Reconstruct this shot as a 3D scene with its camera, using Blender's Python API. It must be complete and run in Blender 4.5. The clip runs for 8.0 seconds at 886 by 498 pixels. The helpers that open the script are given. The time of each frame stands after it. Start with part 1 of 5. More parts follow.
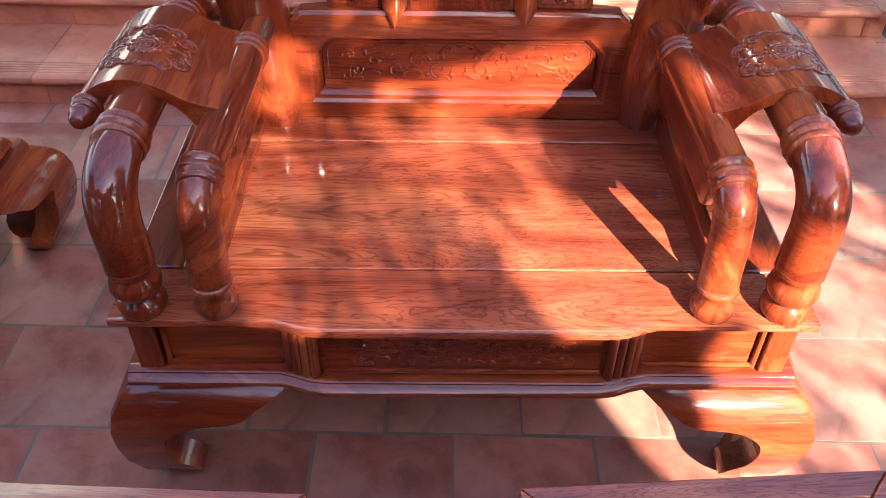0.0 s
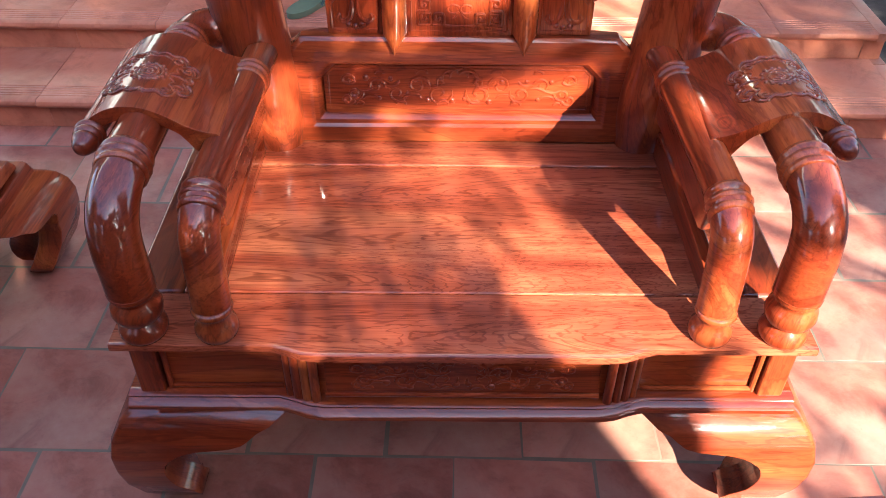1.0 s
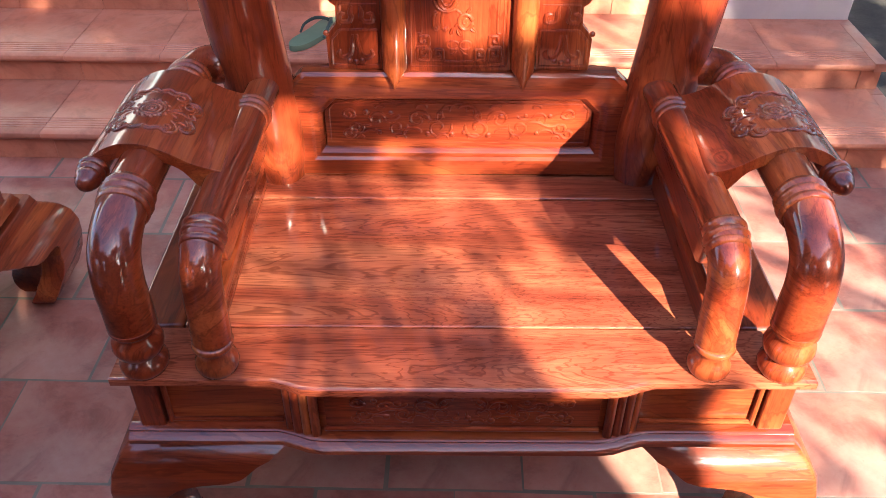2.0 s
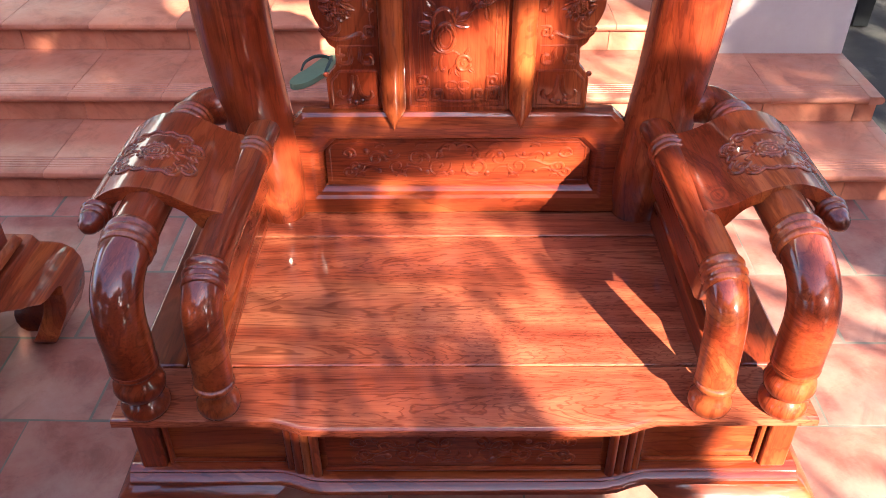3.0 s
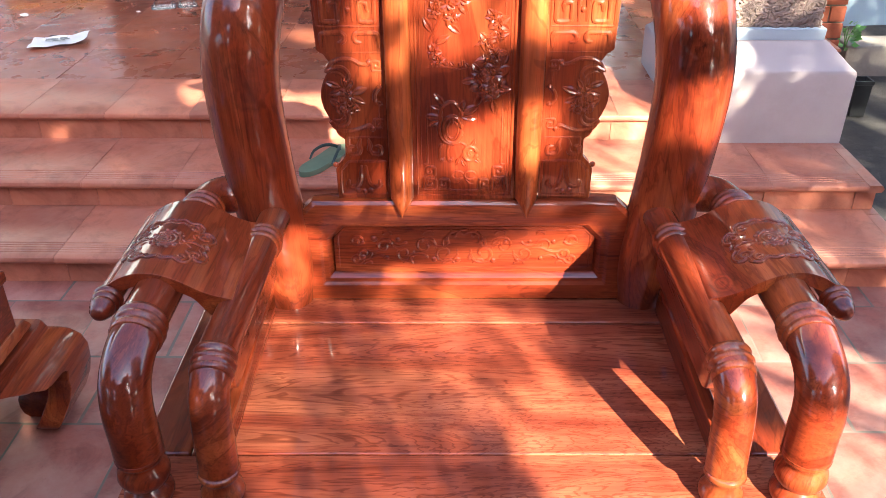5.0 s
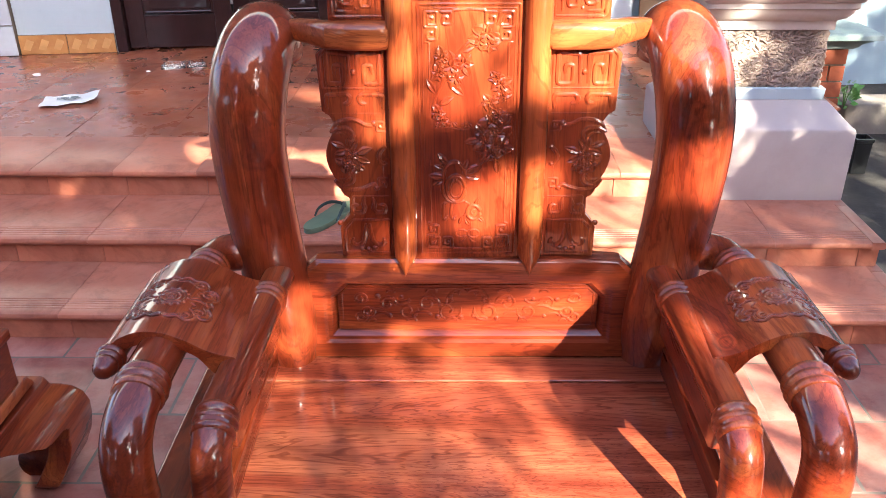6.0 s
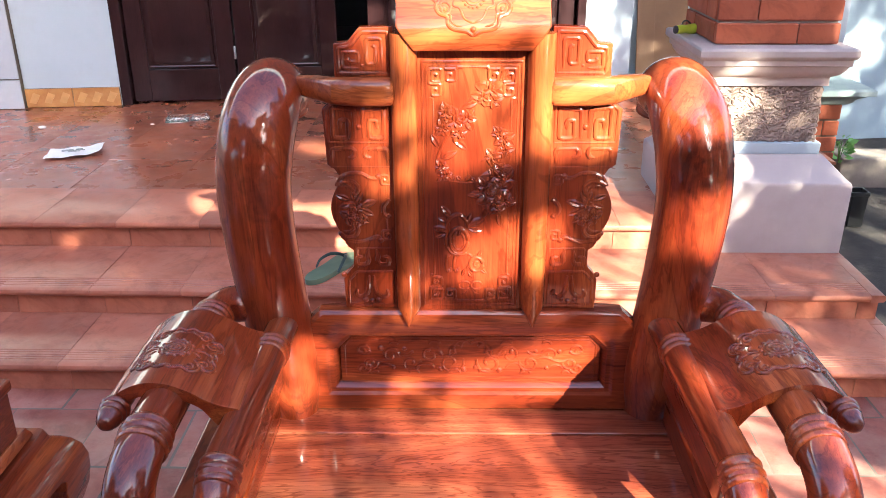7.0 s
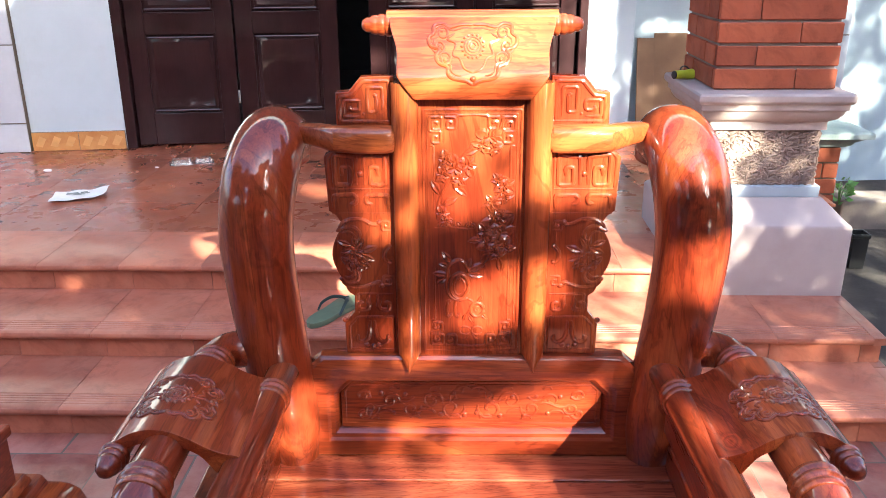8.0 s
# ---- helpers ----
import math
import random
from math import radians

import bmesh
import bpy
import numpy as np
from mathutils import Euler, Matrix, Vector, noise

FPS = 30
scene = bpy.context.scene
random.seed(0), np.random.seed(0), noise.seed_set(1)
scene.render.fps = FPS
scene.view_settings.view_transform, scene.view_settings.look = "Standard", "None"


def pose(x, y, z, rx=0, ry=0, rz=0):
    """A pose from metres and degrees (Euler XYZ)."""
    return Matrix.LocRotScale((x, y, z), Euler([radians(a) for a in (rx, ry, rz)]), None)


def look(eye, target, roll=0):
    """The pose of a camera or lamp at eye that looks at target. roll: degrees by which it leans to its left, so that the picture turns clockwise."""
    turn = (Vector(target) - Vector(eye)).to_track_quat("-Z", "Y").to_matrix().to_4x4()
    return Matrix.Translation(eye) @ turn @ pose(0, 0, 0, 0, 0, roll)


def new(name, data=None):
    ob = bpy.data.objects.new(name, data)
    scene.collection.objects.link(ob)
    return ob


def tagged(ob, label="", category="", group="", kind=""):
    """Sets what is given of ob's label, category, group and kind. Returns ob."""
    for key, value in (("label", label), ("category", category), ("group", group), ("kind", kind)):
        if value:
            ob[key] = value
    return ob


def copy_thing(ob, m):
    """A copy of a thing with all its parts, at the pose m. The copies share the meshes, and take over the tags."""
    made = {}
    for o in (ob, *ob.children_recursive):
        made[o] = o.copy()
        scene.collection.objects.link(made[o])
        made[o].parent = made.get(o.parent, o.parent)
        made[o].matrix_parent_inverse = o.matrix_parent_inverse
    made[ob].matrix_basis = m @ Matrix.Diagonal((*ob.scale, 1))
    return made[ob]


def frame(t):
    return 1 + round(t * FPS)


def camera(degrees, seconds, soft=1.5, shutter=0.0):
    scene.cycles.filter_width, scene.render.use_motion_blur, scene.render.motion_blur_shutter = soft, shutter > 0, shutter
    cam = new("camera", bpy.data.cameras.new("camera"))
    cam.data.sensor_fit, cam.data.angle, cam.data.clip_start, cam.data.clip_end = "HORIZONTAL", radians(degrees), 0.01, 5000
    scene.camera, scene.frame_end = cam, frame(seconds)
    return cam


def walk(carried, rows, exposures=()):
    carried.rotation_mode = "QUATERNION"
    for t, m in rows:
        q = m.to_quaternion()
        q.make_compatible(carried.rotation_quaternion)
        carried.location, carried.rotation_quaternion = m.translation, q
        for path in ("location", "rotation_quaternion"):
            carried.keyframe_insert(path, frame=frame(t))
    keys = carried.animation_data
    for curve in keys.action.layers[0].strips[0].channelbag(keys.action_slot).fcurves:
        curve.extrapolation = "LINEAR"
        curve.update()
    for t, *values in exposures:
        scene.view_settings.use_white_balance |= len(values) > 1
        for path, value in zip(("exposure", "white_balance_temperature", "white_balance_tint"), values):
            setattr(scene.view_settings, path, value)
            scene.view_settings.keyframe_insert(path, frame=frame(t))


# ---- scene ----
cam = camera(56.0, 8.0, 0.8)
PATH = [
    (0, (-0.027, -0.823, 1.3), (-0.039, 0.684, -0.014), 0.7),
    (0.5, (-0.023, -0.825, 1.304), (-0.042, 0.695, 0.006), 0.3),
    (1, (-0.023, -0.823, 1.312), (-0.041, 0.713, 0.031), 0.5),
    (1.5, (-0.021, -0.821, 1.319), (-0.042, 0.732, 0.059), 0.5),
    (3, (-0.017, -0.821, 1.342), (-0.045, 0.798, 0.168), -0.3),
    (3.5, (-0.018, -0.822, 1.344), (-0.046, 0.821, 0.204), -0.3),
    (4, (-0.021, -0.824, 1.349), (-0.049, 0.853, 0.26), -0.2),
    (4.5, (-0.022, -0.828, 1.351), (-0.054, 0.874, 0.3), -0.2),
    (6, (-0.02, -0.832, 1.361), (-0.07, 0.959, 0.472), -0.4),
    (6.5, (-0.025, -0.837, 1.364), (-0.072, 0.981, 0.533), -0.2),
    (7, (-0.029, -0.843, 1.367), (-0.075, 1.0, 0.59), -0.2),
    (7.5, (-0.023, -0.845, 1.37), (-0.078, 1.018, 0.643), -0.4),
    (8, (-0.025, -0.847, 1.379), (-0.078, 1.03, 0.692), -0.3),
]
walk(cam, [(t, look(eye, target, roll)) for t, eye, target, roll in PATH], [(0, 3.04, 5720, 16), (8.0, 3.09, 5700, 16)])

# ---- daylight ----
SUN_WAY = Vector((0.42, -0.79, 0.47)).normalized()          # towards the sun
world = bpy.data.worlds.new("sky")
scene.world = world
world.use_nodes = True
wn = world.node_tree
sky = wn.nodes.new("ShaderNodeTexSky")
sky.sky_type, sky.sun_disc = "NISHITA", False
sky.sun_elevation = math.asin(SUN_WAY.z)
sky.sun_rotation = math.atan2(SUN_WAY.x, SUN_WAY.y)
sky.air_density, sky.dust_density = 1.0, 2.5
wn.nodes["Background"].inputs["Strength"].default_value = 0.10
wn.links.new(sky.outputs[0], wn.nodes["Background"].inputs[0])
sun_data = bpy.data.lights.new("sun", "SUN")
sun_data.energy, sun_data.angle, sun_data.color = 5.0, radians(0.53), (1.0, 0.955, 0.68)
sun = new("sun", sun_data)
sun.matrix_world = look(SUN_WAY * 20, (0, 0, 0))


# ---- materials ----
def shader(name):
    m = bpy.data.materials.new(name)
    m.use_nodes = True
    nt = m.node_tree
    return m, nt, nt.nodes["Principled BSDF"]


def node(nt, kind, **values):
    n = nt.nodes.new(kind)
    for key, v in values.items():
        n.inputs[key.replace("_", " ")].default_value = v
    return n


def ramp(nt, fac, stops):
    r = nt.nodes.new("ShaderNodeValToRGB")
    while len(r.color_ramp.elements) < len(stops):
        r.color_ramp.elements.new(0.5)
    for e, (p, c) in zip(r.color_ramp.elements, stops):
        e.position, e.color = p, (*c, 1)
    nt.links.new(fac, r.inputs[0])
    return r.outputs[0]


def mixed(nt, fac, a, b, mode="MIX"):
    n = nt.nodes.new("ShaderNodeMix")
    n.data_type, n.blend_type = "RGBA", mode
    for sock, v in ((n.inputs[0], fac), (n.inputs[6], a), (n.inputs[7], b)):
        if isinstance(v, (int, float)):
            sock.default_value = v
        elif isinstance(v, tuple):
            sock.default_value = (*v, 1)
        else:
            nt.links.new(v, sock)
    return n.outputs[2]


def bump(nt, bsdf, height, strength, distance):
    b = node(nt, "ShaderNodeBump", Strength=strength, Distance=distance)
    nt.links.new(height, b.inputs["Height"])
    nt.links.new(b.outputs[0], bsdf.inputs["Normal"])
    return b


def coords(nt, scale, turn=(0, 0, 0), shift=True):
    """Object coordinates, moved by a random amount per object and scaled."""
    tc = nt.nodes.new("ShaderNodeTexCoord")
    mp = nt.nodes.new("ShaderNodeMapping")
    mp.inputs["Scale"].default_value = scale
    mp.inputs["Rotation"].default_value = [radians(a) for a in turn]
    out = tc.outputs["Object"]
    if shift:
        info = nt.nodes.new("ShaderNodeObjectInfo")
        far = nt.nodes.new("ShaderNodeMath")
        far.operation = "MULTIPLY"
        far.inputs[1].default_value = 7.3
        nt.links.new(info.outputs["Random"], far.inputs[0])
        add = nt.nodes.new("ShaderNodeVectorMath")
        nt.links.new(out, add.inputs[0])
        nt.links.new(far.outputs[0], add.inputs[1])
        out = add.outputs[0]
    nt.links.new(out, mp.inputs["Vector"])
    return mp.outputs[0]


def noise_tex(nt, vec, scale, detail=4, rough=0.55, distort=0.0):
    n = node(nt, "ShaderNodeTexNoise", Scale=scale, Detail=detail, Roughness=rough, Distortion=distort)
    nt.links.new(vec, n.inputs["Vector"])
    return n.outputs["Fac"]


def lacquered(name, along, dark, mid, light, figure=1.0, coat=1.0, lines=0.50, dashes=0.34, gloss=1.50, stretch=1.6, warp=1.6, shift=True, knots=()):
    """Glossy lacquered hardwood, its grain along the axis 0, 1 or 2."""
    m, nt, b = shader(name)
    pores, broad, veins = [300, 300, 300], [8.0, 8.0, 8.0], [70, 70, 70]
    pores[along], broad[along], veins[along] = 11.0, stretch, 3.0
    fine = noise_tex(nt, coords(nt, pores, shift=shift), 1.0, 4, 0.62, 0.6)
    vein = noise_tex(nt, coords(nt, veins, shift=shift), 1.0, 5, 0.62, 1.2)
    hill = noise_tex(nt, coords(nt, broad, shift=shift), 0.8, 5, 0.58, warp)
    many = nt.nodes.new("ShaderNodeMath")
    many.operation = "MULTIPLY"
    many.inputs[1].default_value = 62.0 * figure
    nt.links.new(hill, many.inputs[0])
    wave = nt.nodes.new("ShaderNodeMath")
    wave.operation = "SINE"
    nt.links.new(many.outputs[0], wave.inputs[0])
    base = ramp(nt, hill, [(0.22, dark), (0.48, mid), (0.80, light)])
    rings = ramp(nt, wave.outputs[0], [(0.0, (1.0, 1.0, 1.0)), (0.45, (1.08, 1.06, 1.04)), (0.80, (0.66, 0.52, 0.47)), (1.0, (0.48, 0.34, 0.30))])
    col = mixed(nt, lines, base, rings, "MULTIPLY")
    streaks = ramp(nt, fine, [(0.30, (0.50, 0.42, 0.38)), (0.47, (1.0, 1.0, 1.0)), (0.72, (1.20, 1.20, 1.18))])
    col = mixed(nt, 0.45 + 0.35 * lines, col, streaks, "MULTIPLY")
    dash = ramp(nt, vein, [(0.30, (0.36, 0.24, 0.20)), (0.44, (0.92, 0.90, 0.88)), (0.62, (1.16, 1.16, 1.14))])
    col = mixed(nt, dashes, col, dash, "MULTIPLY")
    cloud = ramp(nt, noise_tex(nt, coords(nt, (2.4, 2.4, 2.4), shift=shift), 1.6, 3), [(0.3, (0.66, 0.58, 0.54)), (0.5, (1.0, 1.0, 1.0)), (0.7, (1.18, 1.18, 1.15))])
    col = mixed(nt, 0.7, col, cloud, "MULTIPLY")
    for place, size, dark_by in knots:                  # ringed knots, longer along the grain
        tc, off = nt.nodes.new("ShaderNodeTexCoord"), nt.nodes.new("ShaderNodeVectorMath")
        off.operation, off.inputs[1].default_value = "SUBTRACT", place
        nt.links.new(tc.outputs["Object"], off.inputs[0])
        mp = nt.nodes.new("ShaderNodeMapping")
        scale = [1 / size] * 3
        scale[along] *= 0.62
        mp.inputs["Scale"].default_value = scale
        nt.links.new(off.outputs[0], mp.inputs["Vector"])
        far = nt.nodes.new("ShaderNodeVectorMath")
        far.operation = "LENGTH"
        nt.links.new(mp.outputs[0], far.inputs[0])
        wob = nt.nodes.new("ShaderNodeMath")
        wob.operation, wob.inputs[1].default_value = "MULTIPLY_ADD", 0.5
        nt.links.new(noise_tex(nt, coords(nt, (30, 30, 30), shift=False), 1.0, 3), wob.inputs[0])
        nt.links.new(far.outputs["Value"], wob.inputs[2])
        k = dark_by
        spot = ramp(nt, wob.outputs[0], [(0.26, (1 - k, 1 - 1.1 * k, 1 - 1.15 * k)), (0.38, (1 - 0.5 * k,) * 3), (0.46, (1.0, 1.0, 1.0)), (0.56, (1 - 0.55 * k,) * 3), (0.64, (1.06, 1.05, 1.04)), (0.76, (1 - 0.4 * k,) * 3), (0.95, (1.0, 1.0, 1.0))])
        col = mixed(nt, 1.0, col, spot, "MULTIPLY")
    nt.links.new(col, b.inputs["Base Color"])
    b.inputs["Roughness"].default_value = 0.42
    b.inputs["Specular IOR Level"].default_value = 0.08
    b.inputs["Coat Weight"].default_value = coat
    b.inputs["Coat IOR"].default_value = gloss
    smear = ramp(nt, noise_tex(nt, coords(nt, (5, 5, 5)), 2.0, 5), [(0.3, (0.040,) * 3), (0.75, (0.100,) * 3)])
    nt.links.new(smear, b.inputs["Coat Roughness"])
    bump(nt, b, fine, 0.08, 0.0005)
    return m


DARK, MID, LIGHT = (0.050, 0.0046, 0.0017), (0.180, 0.0240, 0.0066), (0.38, 0.090, 0.023)
PALE = (0.095, 0.0115, 0.0036), (0.260, 0.046, 0.0110), (0.45, 0.122, 0.029)
wood_x = lacquered("lacquered_wood_across", 0, DARK, MID, LIGHT)
wood_y = lacquered("lacquered_wood_deep", 1, DARK, MID, LIGHT)
wood_z = lacquered("lacquered_wood_upright", 2, DARK, MID, LIGHT)
carved_x = lacquered("lacquered_carved_wood_across", 0, DARK, MID, LIGHT, shift=False)
carved_z = lacquered("lacquered_carved_wood_upright", 2, DARK, MID, LIGHT, shift=False)
pale_x = lacquered("lacquered_pale_wood_across", 0, *PALE)
pale_z = lacquered("lacquered_pale_wood_upright", 2, *PALE)
column_woods = {-1: lacquered("lacquered_knotty_wood_upright", 2, DARK, MID, LIGHT, knots=(((-0.358, 0.482, 0.904), 0.100, 0.45),)),
                1: lacquered("lacquered_knotted_wood_upright", 2, DARK, MID, LIGHT, knots=(((0.386, 0.482, 0.925), 0.080, 0.65),))}
slab_woods = {-1: wood_y, 1: lacquered("lacquered_knotted_wood_deep", 1, DARK, MID, LIGHT, knots=(((0.380, 0.231, 0.678), 0.034, 0.75),))}
wood_seat = lacquered("lacquered_seat_wood", 0, (0.105, 0.0130, 0.0066), (0.265, 0.054, 0.0240), (0.44, 0.145, 0.064), 2.4, lines=0.70, dashes=0.45, gloss=1.56, stretch=1.05, warp=2.4)


def terracotta(name, dark, light, dust, rough=0.55, coat=0.0, dusty=0.5):
    m, nt, b = shader(name)
    info = nt.nodes.new("ShaderNodeObjectInfo")
    body = ramp(nt, noise_tex(nt, coords(nt, (1, 1, 1)), 5.0, 6, 0.6), [(0.25, dark), (0.75, light)])
    shade = ramp(nt, info.outputs["Random"], [(0.0, (0.80, 0.76, 0.76)), (1.0, (1.12, 1.10, 1.08))])
    body = mixed(nt, 1.0, body, shade, "MULTIPLY")
    film = ramp(nt, noise_tex(nt, coords(nt, (1, 1, 1), shift=False), 3.2, 7, 0.68), [(0.42, (0, 0, 0)), (0.78, (dusty,) * 3)])
    speck = ramp(nt, noise_tex(nt, coords(nt, (1, 1, 1)), 90.0, 3), [(0.66, (0, 0, 0)), (0.74, (0.35,) * 3)])
    col = mixed(nt, film, body, dust)
    col = mixed(nt, speck, col, dark)
    stain = ramp(nt, noise_tex(nt, coords(nt, (1, 1, 1), shift=False), 7.5, 8, 0.72, 0.6), [(0.34, (0.58, 0.55, 0.55)), (0.50, (1.0, 1.0, 1.0))])
    col = mixed(nt, 0.75, col, stain, "MULTIPLY")
    nt.links.new(col, b.inputs["Base Color"])
    b.inputs["Coat Weight"].default_value = coat
    b.inputs["Coat Roughness"].default_value = 0.16
    b.inputs["Specular IOR Level"].default_value = 0.30
    r = ramp(nt, noise_tex(nt, coords(nt, (1, 1, 1)), 9.0, 5), [(0.3, (rough - 0.12,) * 3), (0.7, (rough + 0.16,) * 3)])
    nt.links.new(r, b.inputs["Roughness"])
    bump(nt, b, noise_tex(nt, coords(nt, (1, 1, 1)), 60.0, 5, 0.65), 0.25, 0.0015)
    return m


floor_clay = terracotta("courtyard_clay", (0.225, 0.064, 0.045), (0.42, 0.142, 0.095), (0.50, 0.35, 0.27), 0.50, 0.06, 0.50)
step_clay = terracotta("step_clay", (0.345, 0.102, 0.058), (0.465, 0.160, 0.090), (0.52, 0.32, 0.23), 0.44, 0.20, 0.36)
porch_clay = terracotta("porch_glazed_clay", (0.25, 0.060, 0.027), (0.38, 0.105, 0.048), (0.48, 0.28, 0.18), 0.30, 0.6, 0.35)
brick_clay = terracotta("brick_clay", (0.34, 0.078, 0.032), (0.45, 0.118, 0.052), (0.38, 0.20, 0.15), 0.62, 0.0, 0.2)


def plaster(name, dark, light, scale=3.0, rough=0.8, relief=0.2, stain=(0.25, 0.22, 0.2), stained=0.2):
    m, nt, b = shader(name)
    col = ramp(nt, noise_tex(nt, coords(nt, (1, 1, 1)), scale, 7, 0.65), [(0.3, dark), (0.7, light)])
    spots = ramp(nt, noise_tex(nt, coords(nt, (1, 1, 1)), scale * 2.3, 6, 0.7), [(0.55, (0, 0, 0)), (0.8, (stained,) * 3)])
    nt.links.new(mixed(nt, spots, col, stain), b.inputs["Base Color"])
    b.inputs["Roughness"].default_value = rough
    bump(nt, b, noise_tex(nt, coords(nt, (1, 1, 1)), 55.0, 6, 0.7), relief, 0.002)
    return m


mortar = plaster("grey_green_mortar", (0.115, 0.090, 0.066), (0.200, 0.150, 0.110), 6, 0.9, 0.5)
pale_mortar = plaster("pale_mortar", (0.22, 0.175, 0.15), (0.32, 0.26, 0.225), 8, 0.9, 0.5)
white_wash = plaster("pale_wall_paint", (0.38, 0.44, 0.48), (0.44, 0.50, 0.54), 1.5, 0.75, 0.1)
grey_wall = plaster("blue_grey_wall_paint", (0.34, 0.43, 0.47), (0.42, 0.51, 0.55), 1.2, 0.8, 0.15)
pink_wash = plaster("pink_white_plinth_paint", (0.385, 0.300, 0.270), (0.465, 0.375, 0.340), 2.5, 0.7, 0.25, (0.35, 0.25, 0.2), 0.35)
cap_paint = plaster("cream_cap_paint", (0.39, 0.305, 0.265), (0.48, 0.39, 0.345), 5, 0.65, 0.2, (0.3, 0.22, 0.18), 0.3)
rough_cast = plaster("rough_stone_cast", (0.23, 0.155, 0.118), (0.33, 0.235, 0.185), 9, 0.85, 0.9, (0.2, 0.13, 0.1), 0.5)
mossy_cap = plaster("mossy_cap_paint", (0.26, 0.33, 0.30), (0.44, 0.50, 0.46), 6, 0.8, 0.4, (0.12, 0.14, 0.1), 0.5)
grey_tile = plaster("grey_wall_tile", (0.40, 0.42, 0.45), (0.50, 0.52, 0.55), 2, 0.35, 0.05)
ochre_tile = plaster("ochre_patterned_tile", (0.40, 0.16, 0.045), (0.53, 0.27, 0.09), 11, 0.3, 0.05, (0.42, 0.15, 0.04), 0.6)
soil = plaster("dark_garden_soil", (0.022, 0.017, 0.013), (0.065, 0.050, 0.038), 4, 0.95, 1.0)
concrete = plaster("weathered_concrete", (0.16, 0.125, 0.10), (0.30, 0.25, 0.21), 4, 0.9, 0.6)
ply = plaster("raw_plywood", (0.15, 0.074, 0.031), (0.22, 0.118, 0.052), 3, 0.6, 0.1)


def plain(name, colour, rough=0.5, metal=0.0, coat=0.0, vary=0.15, scale=14.0, trans=0.0):
    m, nt, b = shader(name)
    a, c = tuple(v * (1 - vary) for v in colour), tuple(min(1, v * (1 + vary)) for v in colour)
    nt.links.new(ramp(nt, noise_tex(nt, coords(nt, (1, 1, 1)), scale, 5), [(0.3, a), (0.7, c)]), b.inputs["Base Color"])
    b.inputs["Roughness"].default_value, b.inputs["Metallic"].default_value = rough, metal
    b.inputs["Coat Weight"].default_value = coat
    b.inputs["Transmission Weight"].default_value = trans
    return m


door_paint = lacquered("dark_door_wood", 2, (0.016, 0.006, 0.006), (0.022, 0.008, 0.0085), (0.030, 0.011, 0.011), 1.0, 0.6, 0.1, 0.1)
sole_rubber = plain("green_rubber", (0.105, 0.140, 0.082), 0.6)
strap_rubber = plain("dark_green_rubber", (0.018, 0.036, 0.030), 0.55)
paper_white = plain("white_paper", (0.78, 0.76, 0.74), 0.7, vary=0.04)
ink_grey = plain("grey_ink", (0.18, 0.20, 0.19), 0.7)
clear_film = plain("clear_plastic", (0.85, 0.85, 0.85), 0.12, vary=0.02, trans=0.96)
yellow_plastic = plain("yellow_green_plastic", (0.50, 0.56, 0.03), 0.35, coat=0.3)
black_plastic = plain("black_plastic", (0.012, 0.012, 0.013), 0.4)
# near-black stands in for the shade of the room behind the door
room_shade = plain("room_shade_black", (0.03, 0.028, 0.028), 0.9)
leaf_green = plain("leaf", (0.040, 0.066, 0.020), 0.5, vary=0.45, scale=2.0)
herb_green = plain("herb_leaf", (0.10, 0.26, 0.04), 0.5, vary=0.35, scale=20.0)
bark = plaster("bark", (0.07, 0.05, 0.035), (0.16, 0.12, 0.09), 9, 0.9, 1.0)


# ---- building blocks ----
def finish(name, bm, material, smooth=40, bevel=0.0, segments=2):
    bmesh.ops.recalc_face_normals(bm, faces=bm.faces)
    me = bpy.data.meshes.new(name)
    bm.to_mesh(me)
    bm.free()
    me.materials.append(material)
    ob = new(name, me)
    if smooth:
        me.polygons.foreach_set("use_smooth", [True] * len(me.polygons))
        me.set_sharp_from_angle(angle=radians(smooth))
    if bevel:
        mod = ob.modifiers.new("worn_edge", "BEVEL")
        mod.width, mod.segments, mod.limit_method, mod.angle_limit = bevel, segments, "ANGLE", radians(35)
        mod.harden_normals = True
    return ob


def thing(name, label, category, m=None, group="", kind=""):
    ob = new(name)
    ob.empty_display_size = 0.1
    if m is not None:
        ob.matrix_basis = m
    return tagged(ob, label, category, group, kind)


def part(name, bm, material, parent, label="", smooth=32, bevel=0.0, segments=2):
    """One mesh under a thing, or under a part, in the coordinates of the thing."""
    ob = finish(name, bm, material, smooth, bevel, segments)
    ob.parent = parent
    return tagged(ob, label)


def solo(name, bm, material, label, category, m=None, group="", kind="", smooth=40, bevel=0.0):
    ob = finish(name, bm, material, smooth, bevel)
    if m is not None:
        ob.matrix_basis = m
    return tagged(ob, label, category, group, kind)


def box(x0, x1, y0, y1, z0, z1, bm=None):
    bm = bm or bmesh.new()
    v = [bm.verts.new((x, y, z)) for z in (z0, z1) for y in (y0, y1) for x in (x0, x1)]
    for f in ((0, 2, 3, 1), (4, 5, 7, 6), (0, 1, 5, 4), (2, 6, 7, 3), (0, 4, 6, 2), (1, 3, 7, 5)):
        bm.faces.new([v[i] for i in f])
    return bm


